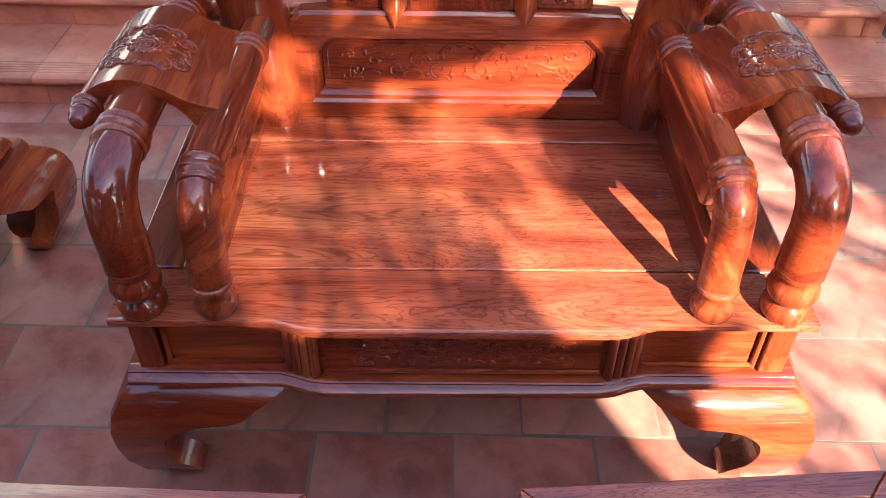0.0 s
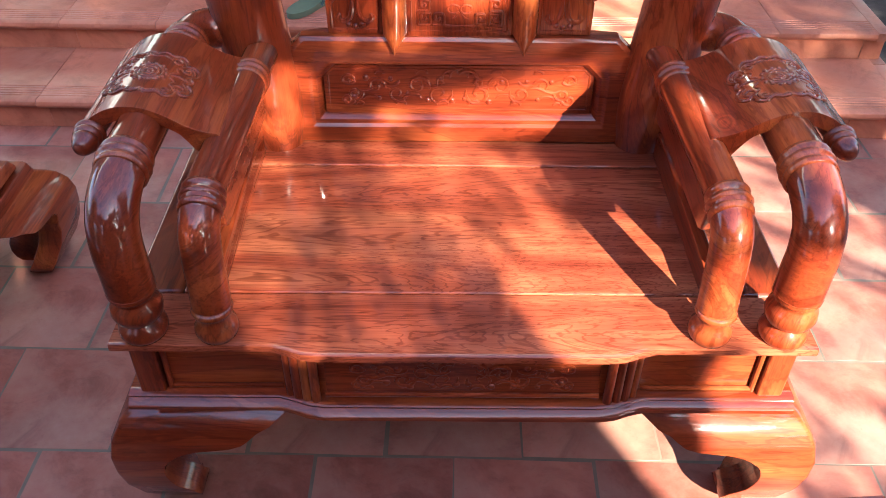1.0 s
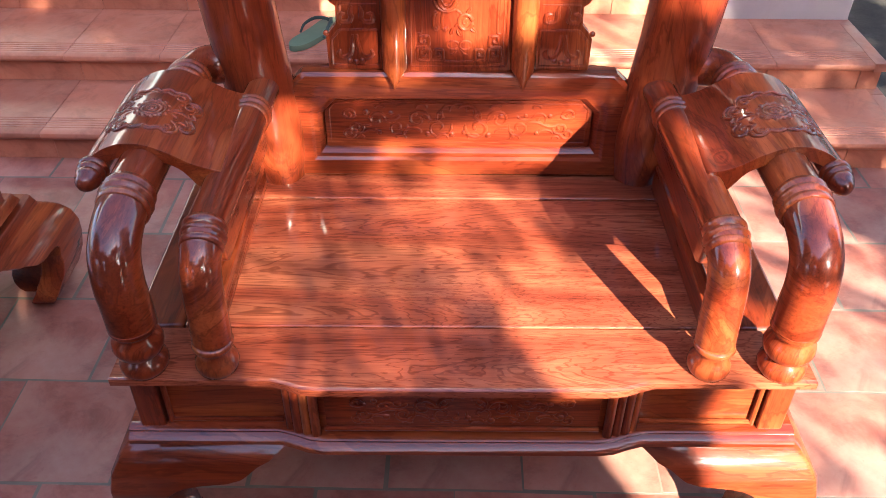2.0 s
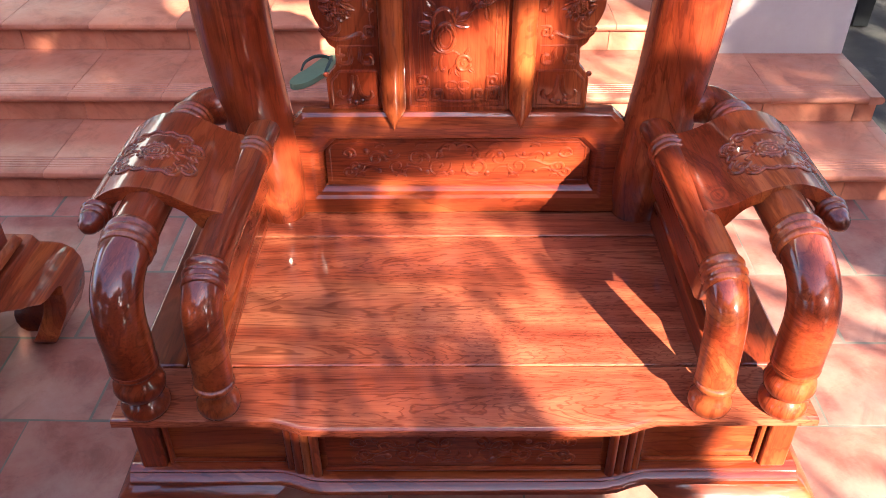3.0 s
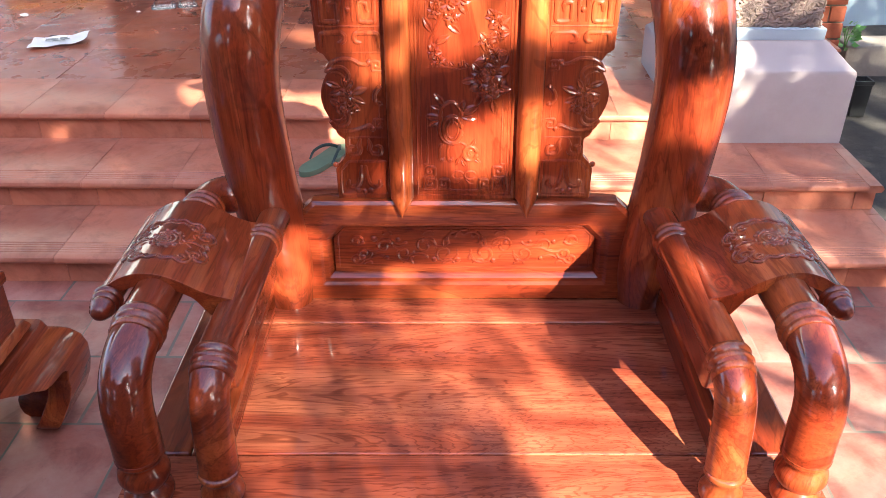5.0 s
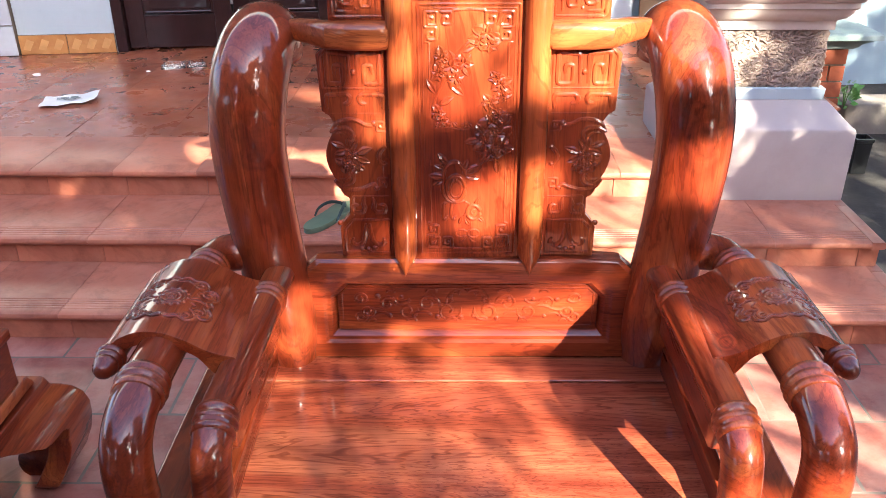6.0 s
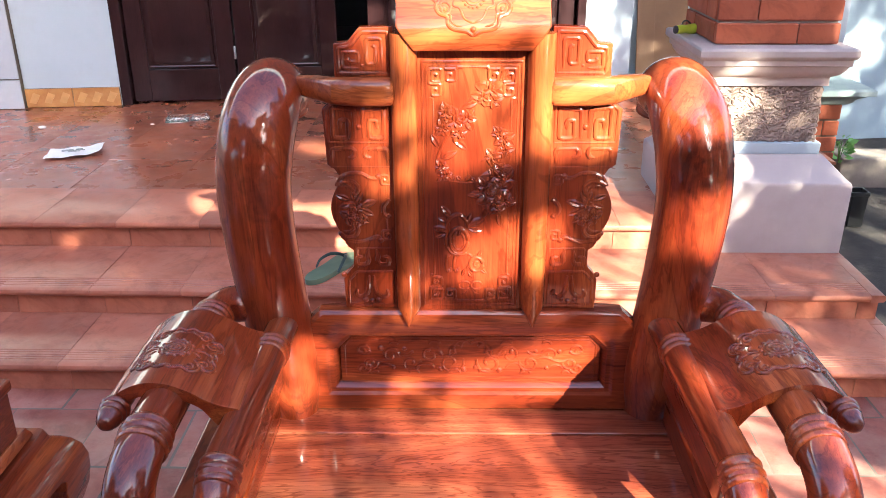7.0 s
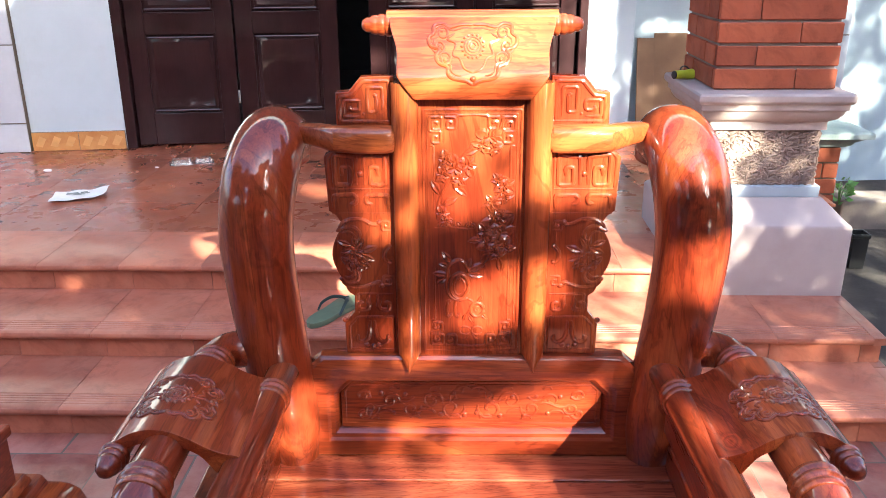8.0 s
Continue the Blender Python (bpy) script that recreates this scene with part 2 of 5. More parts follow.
def loft(rings, bm=None, caps=True, closed=True):
    """Skin over rings of points of one length."""
    bm = bm or bmesh.new()
    vs = [[bm.verts.new(p) for p in ring] for ring in rings]
    n = len(vs[0])
    for a, b in zip(vs, vs[1:]):
        for i in range(n if closed else n - 1):
            j = (i + 1) % n
            bm.faces.new((a[i], a[j], b[j], b[i]))
    if caps:
        bm.faces.new(vs[0][::-1])
        bm.faces.new(vs[-1])
    return bm


def prism(poly, lo, hi, axis="y", bm=None):
    """A flat outline pushed from lo to hi along an axis; the outline lies in the two other axes."""
    put = {"x": lambda a, b, d: (d, a, b), "y": lambda a, b, d: (a, d, b), "z": lambda a, b, d: (a, b, d)}[axis]
    return loft([[put(a, b, lo) for a, b in poly], [put(a, b, hi) for a, b in poly]], bm)


def spline(points, steps=8):
    """A smooth curve through points."""
    p = [Vector(q) for q in points]
    p = [2 * p[0] - p[1]] + p + [2 * p[-1] - p[-2]]
    out = []
    for a, b, c, d in zip(p, p[1:], p[2:], p[3:]):
        for i in range(steps):
            t = i / steps
            out.append(0.5 * (2 * b + (c - a) * t + (2 * a - 5 * b + 4 * c - d) * t * t + (3 * b - a - 3 * c + d) * t ** 3))
    return out + [p[-2]]


def tube(path, radius, sides=20, bm=None, squash=1.0):
    """A round bar along a path; radius is a number or a function of the way done, 0 to 1."""
    path = [Vector(p) for p in path]
    rings, n = [], len(path)
    side = None
    for i, p in enumerate(path):
        ahead = (path[min(i + 1, n - 1)] - path[max(i - 1, 0)]).normalized()
        if side is None:
            side = ahead.orthogonal().normalized()
        side = (side - ahead * side.dot(ahead)).normalized()
        up = ahead.cross(side)
        r = radius(i / (n - 1)) if callable(radius) else radius
        rings.append([p + side * (r * math.cos(a)) + up * (r * squash * math.sin(a)) for a in (2 * math.pi * k / sides for k in range(sides))])
    return loft(rings, bm)


def lathe(profile, origin, axis=(0, 0, 1), sides=24, bm=None):
    """A turned form: profile of (radius, height along the axis)."""
    axis = Vector(axis).normalized()
    side = axis.orthogonal().normalized()
    up = axis.cross(side)
    o = Vector(origin)
    rings = [[o + axis * h + side * (r * math.cos(a)) + up * (r * math.sin(a)) for a in (2 * math.pi * k / sides for k in range(sides))] for r, h in profile]
    return loft(rings, bm)


def bead(bm, pts, place, r, flat=0.9):
    """A raised carved line: 2D points laid on a surface by place(u, v) -> (point, normal)."""
    soft = [pts[0]]                                     # round the sharp corners a little
    for (ua, va), (u, v), (uc, vc) in zip(pts, pts[1:], pts[2:]):
        la, lc = math.hypot(ua - u, va - v), math.hypot(uc - u, vc - v)
        if la < 1e-9 or lc < 1e-9:
            continue
        bend = ((u - ua) * (uc - u) + (v - va) * (vc - v)) / (la * lc)
        if bend > 0.75:
            soft.append((u, v))
            continue
        ka, kc = min(1.1 * r, la * 0.4) / la, min(1.1 * r, lc * 0.4) / lc
        p, q = (u + (ua - u) * ka, v + (va - v) * ka), (u + (uc - u) * kc, v + (vc - v) * kc)
        soft += [p, ((p[0] + q[0]) / 4 + u / 2, (p[1] + q[1]) / 4 + v / 2), q]
    at = [place(u, v) for u, v in soft + [pts[-1]]]
    n = len(at)
    rows = []
    for i, (p, nor) in enumerate(at):
        ahead = at[min(i + 1, n - 1)][0] - at[max(i - 1, 0)][0]
        if ahead.length < 1e-9:
            ahead = Vector((1, 0, 0))
        side = ahead.normalized().cross(nor).normalized()
        k = 0.45 if i in (0, n - 1) else 1.0
        rows.append([bm.verts.new(p + side * (k * r * math.cos(a)) + nor * (k * flat * r * math.sin(a) - 0.0004)) for a in (0, 0.8, 1.571, 2.342, math.pi)])
    for a, b in zip(rows, rows[1:]):
        for i in range(4):
            bm.faces.new((a[i], a[i + 1], b[i + 1], b[i]))
    bm.faces.new(rows[0][::-1])
    bm.faces.new(rows[-1])


def boss(bm, u, v, place, r, flat=0.6):
    """A small raised dome."""
    p, nor = place(u, v)
    side = nor.orthogonal().normalized()
    up = nor.cross(side)
    rings = []
    for k in range(4):
        a = k * math.pi / 7
        rings.append([bm.verts.new(p + nor * (flat * r * math.sin(a)) + (side * math.cos(b) + up * math.sin(b)) * (r * math.cos(a))) for b in (2 * math.pi * j / 10 for j in range(10))])
    for a, b in zip(rings, rings[1:]):
        for i in range(10):
            bm.faces.new((a[i], a[(i + 1) % 10], b[(i + 1) % 10], b[i]))
    bm.faces.new(rings[-1])


def curl(cx, cy, r, turns, start, sense=1, tail=0.15):
    """A scroll that winds inwards."""
    n = max(8, int(14 * turns))
    out = []
    for i in range(n + 1):
        t = i / n
        a = radians(start) + sense * 2 * math.pi * turns * t
        rr = r * (1 - (1 - tail) * t)
        out.append((cx + rr * math.cos(a), cy + rr * math.sin(a)))
    return out


def arc(cx, cy, r, a0, a1, ry=None, n=10):
    ry = ry or r
    return [(cx + r * math.cos(radians(a0 + (a1 - a0) * i / n)), cy + ry * math.sin(radians(a0 + (a1 - a0) * i / n))) for i in range(n + 1)]


def key_fret(x, y, s, hand=1, up=1):
    """A square scroll, about s wide."""
    pts = ((0, 0), (1, 0), (1, 1), (0.25, 1), (0.25, 0.4), (0.65, 0.4), (0.65, 0.68))
    return [(x + hand * s * a, y + up * s * b) for a, b in pts]


def on_wall(y):
    """Lays (u, v) as x and z on an upright face that looks towards -y."""
    return lambda u, v: (Vector((u, y, v)), Vector((0, -1, 0)))


def ease(a, b, x):
    t = min(1, max(0, (x - a) / (b - a)))
    return t * t * (3 - 2 * t)


# ---- ground, porch and walls ----
def sheet(name, x0, x1, y0, y1, z, material, label, category, kind="structure", lump=0.0, n=1):
    bm = bmesh.new()
    bmesh.ops.create_grid(bm, x_segments=n, y_segments=n, size=0.5)
    for v in bm.verts:
        v.co = ((x0 + x1) / 2 + v.co.x * (x1 - x0), (y0 + y1) / 2 + v.co.y * (y1 - y0), z)
        if lump:
            v.co.z += lump * noise.noise(v.co * 1.7)
    return solo(name, bm, material, label, category, kind=kind)


ground = sheet("ground", -400, 400, -400, 400, -0.06, soil, "dark bare garden soil round the house", "ground")
court_bed = solo("pavement", box(-5.5, 5.5, -7.0, 1.30, -0.05, -0.0002), mortar, "clay-tiled courtyard with grey-green mortar joints", "pavement", kind="structure")

# porch body, stepped, with mortar showing between the tiles
RISE = (0.100, 0.197, 0.300)
NOSE = (1.262, 1.571, 1.913)
END = (1.325, 1.315, 0.76)                 # right-hand ends of the three levels
LEFT = -5.0
stairs = solo("stairs", box(LEFT, END[0] - 0.03, 1.300, 3.0, -0.05, RISE[0] - 0.024), pale_mortar, "three low terracotta steps up to a porch", "steps", kind="structure")
part("step_core", box(LEFT, END[1] - 0.03, 1.609, 3.0, RISE[0] - 0.05, RISE[1] - 0.024), pale_mortar, stairs)
part("step_core", box(LEFT, END[2], 1.951, 6.0, RISE[1] - 0.05, RISE[2] - 0.012), pale_mortar, stairs)
part("step_core", box(END[2] - 0.01, 1.34, 2.48, 6.0, RISE[1] - 0.05, RISE[2] - 0.012), pale_mortar, stairs)

# house wall: its own frame, turned a little against the steps
WALL = pose(-1.9, 3.74, 0.3, 0, 0, 7)
WALL_H = 3.2


def wall_block(name, u0, u1, v0, v1, d0, d1, material, label, category="wall"):
    return solo(name, box(u0, u1, d0, d1, v0, v1), material, label, category, WALL, kind="structure", bevel=0.003)


wall_block("wall_left", -0.55, -0.035, 0, WALL_H, 0.0, 0.22, white_wash, "pale blue-white painted house wall beside the door")
wall_block("wall_right", 2.585, 2.86, 0, WALL_H, 0.0, 0.22, white_wash, "pale painted house wall catching dappled sun")
wall_block("wall_lintel", -0.035, 2.585, 2.15, WALL_H, 0.0, 0.22, white_wash, "pale painted wall above the door")
wall_block("wall_end", 2.86, 6.5, -0.38, WALL_H, 0.12, 0.34, grey_wall, "blue-grey shaded house wall")
end_pier = wall_block("wall_end_pier", 3.55, 4.13, -0.38, WALL_H, -0.05, 0.12, mortar, "grey tiled pier at the end of the house wall")
for v0, v1 in ((-0.37, -0.262), (-0.256, 0.150), (0.156, 0.568), (0.576, 0.99), (0.996, 1.41), (1.416, 1.83), (1.836, 3.19)):
    part("tile", box(3.555, 4.127, -0.058, -0.049, v0, v1), grey_tile, end_pier, bevel=0.002)
# room inside: its shade is put into the near-black colour
wall_block("wall_back", -4.2, 6.6, -0.3, WALL_H, 3.0, 3.2, room_shade, "back wall of the room inside, coloured near-black for its shade")
wall_block("wall_inside_left", -4.4, -4.2, -0.3, WALL_H, 0.22, 3.2, room_shade, "side wall of the room inside, coloured near-black for its shade")
wall_block("wall_inside_right", 6.4, 6.6, -0.3, WALL_H, 0.22, 3.2, room_shade, "side wall of the room inside, coloured near-black for its shade")
wall_block("ceiling_room", -4.4, 6.6, WALL_H - 0.2, WALL_H, 0.22, 3.2, room_shade, "ceiling of the room inside, coloured near-black for its shade", "ceiling")
wall_block("floor_room", -4.4, 2.86, -0.2, 0.001, 0.10, 3.2, room_shade, "floor of the room inside, coloured near-black for its shade", "floor")

# unseen ceiling and upper wall, added and sized to limit the sky light
wall_block("ceiling_porch", -5.0, 6.5, 2.75, 2.95, -1.95, 0.0, white_wash, "unseen pale plastered porch ceiling, added to block sky light", "ceiling")
wall_block("wall_upper", -5.0, 6.5, 2.95, 3.45, -1.90, -1.7, white_wash, "unseen pale upper front wall of the house, added over the porch")

# grey tiled pier at the wall's end
pier = solo("wall_pier", box(-2.6, -0.556, -0.03, 0.22, 0, WALL_H), mortar, "wall pier clad in large light grey tiles", "wall", WALL, kind="structure")
for row, (v0, v1) in enumerate(((0.004, 0.160), (0.166, 0.582), (0.588, 1.0), (1.006, 1.42), (1.426, 1.84), (1.846, 2.3), (2.306, 3.19))):
    for u1 in (-0.553, -1.20, -1.85):
        part("tile", box(u1 - 0.64, u1, -0.040, -0.029, v0, v1), grey_tile, pier, bevel=0.002)

skirting = solo("baseboard", box(-0.548, -0.04, -0.006, 0.0, 0.0, 0.105), mortar, "ochre patterned tile skirting along the wall", "skirting", WALL, kind="structure")
for u0, u1 in ((-0.546, -0.296), (-0.292, -0.042)):
    part("tile", box(u0, u1, -0.014, -0.005, 0.002, 0.104), ochre_tile, skirting, bevel=0.002)
    bm = bmesh.new()
    for k in range(3):
        c = u0 + 0.045 + 0.08 * k
        prism([(c - 0.03, 0.03), (c + 0.005, 0.022), (c + 0.034, 0.07), (c - 0.002, 0.085)], -0.0155, -0.013, bm=bm)
    part("tile_pattern", bm, plain("pale_ochre_glaze", (0.56, 0.30, 0.115), 0.3), skirting)

# four-leaf door, one pair of leaves standing a little open
door = thing("door_1", "dark brown panelled four-leaf house door, standing slightly open", "door", WALL, kind="structure")
part("door_frame", box(-0.035, 0.022, -0.012, 0.12, 0, 2.15), door_paint, door, bevel=0.006)
part("door_frame", box(2.535, 2.585, -0.012, 0.12, 0, 2.15), door_paint, door, bevel=0.006)
part("door_frame", box(0.022, 2.535, -0.012, 0.12, 2.09, 2.15), door_paint, door, bevel=0.006)


def door_leaf(u0, u1):
    leaf = part("door_leaf", box(u0 + 0.003, u1 - 0.003, 0.050, 0.078, 0.012, 2.085), door_paint, door, bevel=0.003)
    w = 0.10
    for a, b in ((u0 + 0.004, u0 + w), (u1 - w, u1 - 0.004)):
        part("stile", box(a, b, 0.030, 0.052, 0.012, 2.085), door_paint, leaf, bevel=0.004)
    for v0, v1 in ((0.012, 0.19), (0.62, 0.74), (1.32, 1.42), (1.96, 2.085)):
        part("door_rail", box(u0 + w, u1 - w, 0.030, 0.052, v0, v1), door_paint, leaf, bevel=0.004)
    for v0, v1 in ((0.205, 0.605), (0.755, 1.305), (1.435, 1.945)):
        a, b = u0 + w + 0.015, u1 - w - 0.015
        rings = [[(a + i, d, v0 + i), (b - i, d, v0 + i), (b - i, d, v1 - i), (a + i, d, v1 - i)] for i, d in ((0, 0.052), (0.004, 0.036), (0.022, 0.032), (0.05, 0.043))]
        part("door_panel", loft(rings), door_paint, leaf)
        for v in (v0, v1):
            part("panel_bead", tube([(a, 0.031, v), (b, 0.031, v)], 0.007, 8), door_paint, leaf)
    return leaf


for a, b in ((0.024, 0.603), (0.607, 1.176), (1.345, 1.94), (1.944, 2.533)):
    door_leaf(a, b)
for u in (0.012, 0.605):
    for v in (0.24, 1.0, 1.8):
        part("hinge", lathe([(0.006, 0), (0.007, 0.004), (0.007, 0.066), (0.004, 0.072)], (u, 0.024, v), sides=10), plain("dull_steel", (0.25, 0.25, 0.25), 0.4, 1.0), door)

# right-hand side: soil bed, low wall and a small brick pier with a weathered cap
solo("wall_low", box(1.96, 6.0, 3.42, 3.62, -0.3, 0.10), concrete, "low weathered concrete garden wall", "wall", kind="structure", bevel=0.012)
far_pier = thing("brick_pier", "small brick garden pier with a mossy moulded cap", "pier", pose(1.72, 3.34, 0))
part("pier_core", box(-0.10, 0.10, -0.10, 0.10, -0.06, 0.43), mortar, far_pier)
for k in range(6):
    z = -0.05 + 0.081 * k
    cut = (-0.11, -0.01, 0.11) if k % 2 else (-0.11, 0.03, 0.11)
    for a, b in zip(cut, cut[1:]):
        part("brick", box(a + 0.004, b - 0.004, -0.11, 0.11, z, z + 0.072), brick_clay, far_pier, bevel=0.003)
cap_rings = [[(-w, -w, z), (w, -w, z), (w, w, z), (-w, w, z)] for w, z in ((0.12, 0.432), (0.14, 0.445), (0.15, 0.462), (0.19, 0.486), (0.215, 0.49), (0.215, 0.514), (0.207, 0.520), (0.12, 0.526))]
part("cap", loft(cap_rings), mossy_cap, far_pier, "weathered grey-green moulded cap", bevel=0.003)

# ---- brick column on its painted pedestal ----
column = thing("porch_column", "square red brick porch column on a painted moulded pedestal", "column", pose(1.015, 2.215, 0, 0, 0, 0))


def square_rings(steps):
    return [[(-w, -w, z), (w, -w, z), (w, w, z), (-w, w, z)] for w, z in steps]


part("pedestal", loft(square_rings([(0.298, 0.19), (0.300, 0.445), (0.296, 0.456), (0.286, 0.462), (0.215, 0.535)])), pink_wash, column, "pinkish white painted pedestal with sloped top", bevel=0.004)
part("plinth", loft(square_rings([(0.205, 0.534), (0.207, 0.575)])), white_wash, column, bevel=0.004)
# rough-cast die: short bent strokes of plaster packed over a core
bm = box(-0.185, 0.185, -0.185, 0.185, 0.57, 0.775)
rng = random.Random(4)
for face in range(4):
    turn = Matrix.Rotation(face * math.pi / 2, 3, "Z")
    for k in range(460):
        u, v = -0.178 + 0.356 * ((k * 0.61803) % 1.0), 0.578 + 0.188 * (k + 0.5) / 460
        a, bend, long, d = rng.gauss(0.25, 0.75), rng.uniform(-1.1, 1.1), rng.uniform(0.010, 0.022), rng.uniform(0.0, 0.006)
        path = []
        for j in range(4):
            q = (j - 1.5) / 1.5
            w = a + bend * q
            path.append(turn @ Vector((u + long * q * math.cos(w), -0.1825 - d - 0.003 * (1 - q * q), min(0.772, max(0.573, v + long * q * math.sin(w))))))
        tube(path, lambda t: 0.0062 * (0.55 + 1.8 * t * (1 - t)), 5, bm)
part("rough_die", bm, rough_cast, column, "rough lumpy stone-cast block", smooth=60)
part("capital", loft(square_rings([(0.200, 0.772), (0.200, 0.802), (0.206, 0.806), (0.222, 0.814), (0.236, 0.832), (0.240, 0.845), (0.248, 0.848), (0.248, 0.868), (0.256, 0.871), (0.262, 0.879), (0.262, 0.898), (0.256, 0.905), (0.19, 0.912)])), cap_paint, column, "cream painted moulded cap", bevel=0.002)
part("shaft_core", box(-0.195, 0.195, -0.195, 0.195, 0.905, 2.9), pale_mortar, column)
BRICK_H, HALF = 0.0755, 0.205
brick_meshes = {}


def brick_mesh(length, deep, high):
    key = (round(length, 3), deep, high)
    if key not in brick_meshes:
        bm = bmesh.new()
        r = 0.0035
        rings = [[(-length / 2 + i, -deep / 2 + i, z), (length / 2 - i, -deep / 2 + i, z), (length / 2 - i, deep / 2 - i, z), (-length / 2 + i, deep / 2 - i, z)]
                 for i, z in ((r, 0), (0, r), (0, high - r), (r, high))]
        loft(rings, bm)
        bmesh.ops.recalc_face_normals(bm, faces=bm.faces)
        me = bpy.data.meshes.new("brick")
        bm.to_mesh(me)
        bm.free()
        me.materials.append(brick_clay)
        brick_meshes[key] = me
    return brick_meshes[key]


def piece(name, mesh, parent, m):
    ob = new(name, mesh)
    ob.parent = parent
    ob.matrix_basis = m
    return ob


for k in range(26):
    z = 0.914 + BRICK_H * k
    for side in range(4):
        end = HALF if side % 2 == 0 else HALF - 0.0225
        joints = (-end, 0.066 if (k + side + 1) % 2 else -0.072, end)
        for a, b in zip(joints, joints[1:]):
            m = Matrix.Rotation(side * math.pi / 2, 4, "Z") @ Matrix.Translation(((a + b) / 2, -HALF + 0.011, z))
            piece("brick", brick_mesh(b - a - (0.008 if end < HALF else 0.004), 0.022, BRICK_H - 0.009), column, m)


# ---- the chair ----
W, SEAT = 0.51, 0.44


def bow(x):
    """How far the front bows out at x."""
    return -0.019 * (1 - ease(0.215, 0.285, abs(x)))


def bowed(profile, x0, x1, bm=None, n=44):
    """A moulding along x whose profile of (y, z) follows the bowed front."""
    xs = [x0 + (x1 - x0) * i / n for i in range(n + 1)]
    return loft([[(x, y + (bow(x) if y < 0.11 else 0), z) for y, z in profile] for x in xs], bm)


chair = thing("armchair", "large carved armchair of glossy reddish lacquered hardwood on a clay-tiled courtyard", "armchair", pose(-0.002, 0.003, 0, 0, 0, 0.8))

# seat boards
part("seat_board", bowed([(0.1115, SEAT - 0.0016), (0.1092, SEAT), (0.008, SEAT), (0.0035, SEAT), (0.0008, SEAT - 0.0008), (0.0, SEAT - 0.0030), (0.0, SEAT - 0.0125), (0.004, SEAT - 0.0150), (0.013, SEAT - 0.020), (0.019, SEAT - 0.026), (0.1115, SEAT - 0.026)], -W, W), wood_seat, chair, "front seat board with a bowed moulded edge")
part("seat_board", box(-0.428, 0.428, 0.1142, 0.4584, SEAT - 0.026, SEAT), wood_seat, chair, bevel=0.003)
part("seat_board", box(-0.428, 0.428, 0.4612, 0.60, SEAT - 0.026, SEAT + 0.0015), wood_seat, chair, bevel=0.003)
for s in (-1, 1):
    a, b = sorted((s * 0.430, s * W))
    part("seat_board", box(a, b, 0.1140, 0.625, SEAT - 0.026, SEAT), wood_y, chair, bevel=0.006, segments=3)
part("seat_board", box(-0.428, 0.428, 0.602, 0.625, SEAT - 0.026, SEAT), wood_x, chair, bevel=0.002)

# front apron
ZA0, ZA1 = 0.316, SEAT - 0.024
part("apron", bowed([(0.034, ZA0), (0.034, ZA1), (0.085, ZA1), (0.085, ZA0)], -0.49, 0.49), wood_x, chair)
for s in (-1, 1):
    a, b = sorted((s * 0.455, s * 0.494))
    part("corner_stile", box(a, b, 0.018, 0.075, ZA0, ZA1), wood_z, chair, bevel=0.004)
    part("bead_strip", tube([(s * 0.449, 0.030, ZA0 + 0.002), (s * 0.449, 0.030, ZA1)], 0.005, 10), wood_z, chair)
    part("bead_strip", tube([(s * 0.275, 0.030, ZA0 + 0.006), (s * 0.446, 0.030, ZA0 + 0.006)], 0.004, 8), wood_x, chair)
    for k, x in enumerate((0.262, 0.249, 0.236, 0.222)):
        part("reed", tube([(s * x, 0.024 + bow(x), ZA0 + 0.002), (s * x, 0.024 + bow(x), ZA1)], 0.0078 if k != 1 else 0.0095, 12), wood_z, chair)
front_panel = part("front_panel", bowed([(0.033, ZA0 + 0.012), (0.026, ZA0 + 0.020), (0.026, ZA1 - 0.012), (0.033, ZA1 - 0.006), (0.045, ZA1 - 0.006), (0.045, ZA0 + 0.012)], -0.205, 0.205, n=8), carved_x, chair)
part("bead_strip", tube([(-0.208, 0.006, ZA0 + 0.014), (0.208, 0.006, ZA0 + 0.014)], 0.004, 8), wood_x, chair)


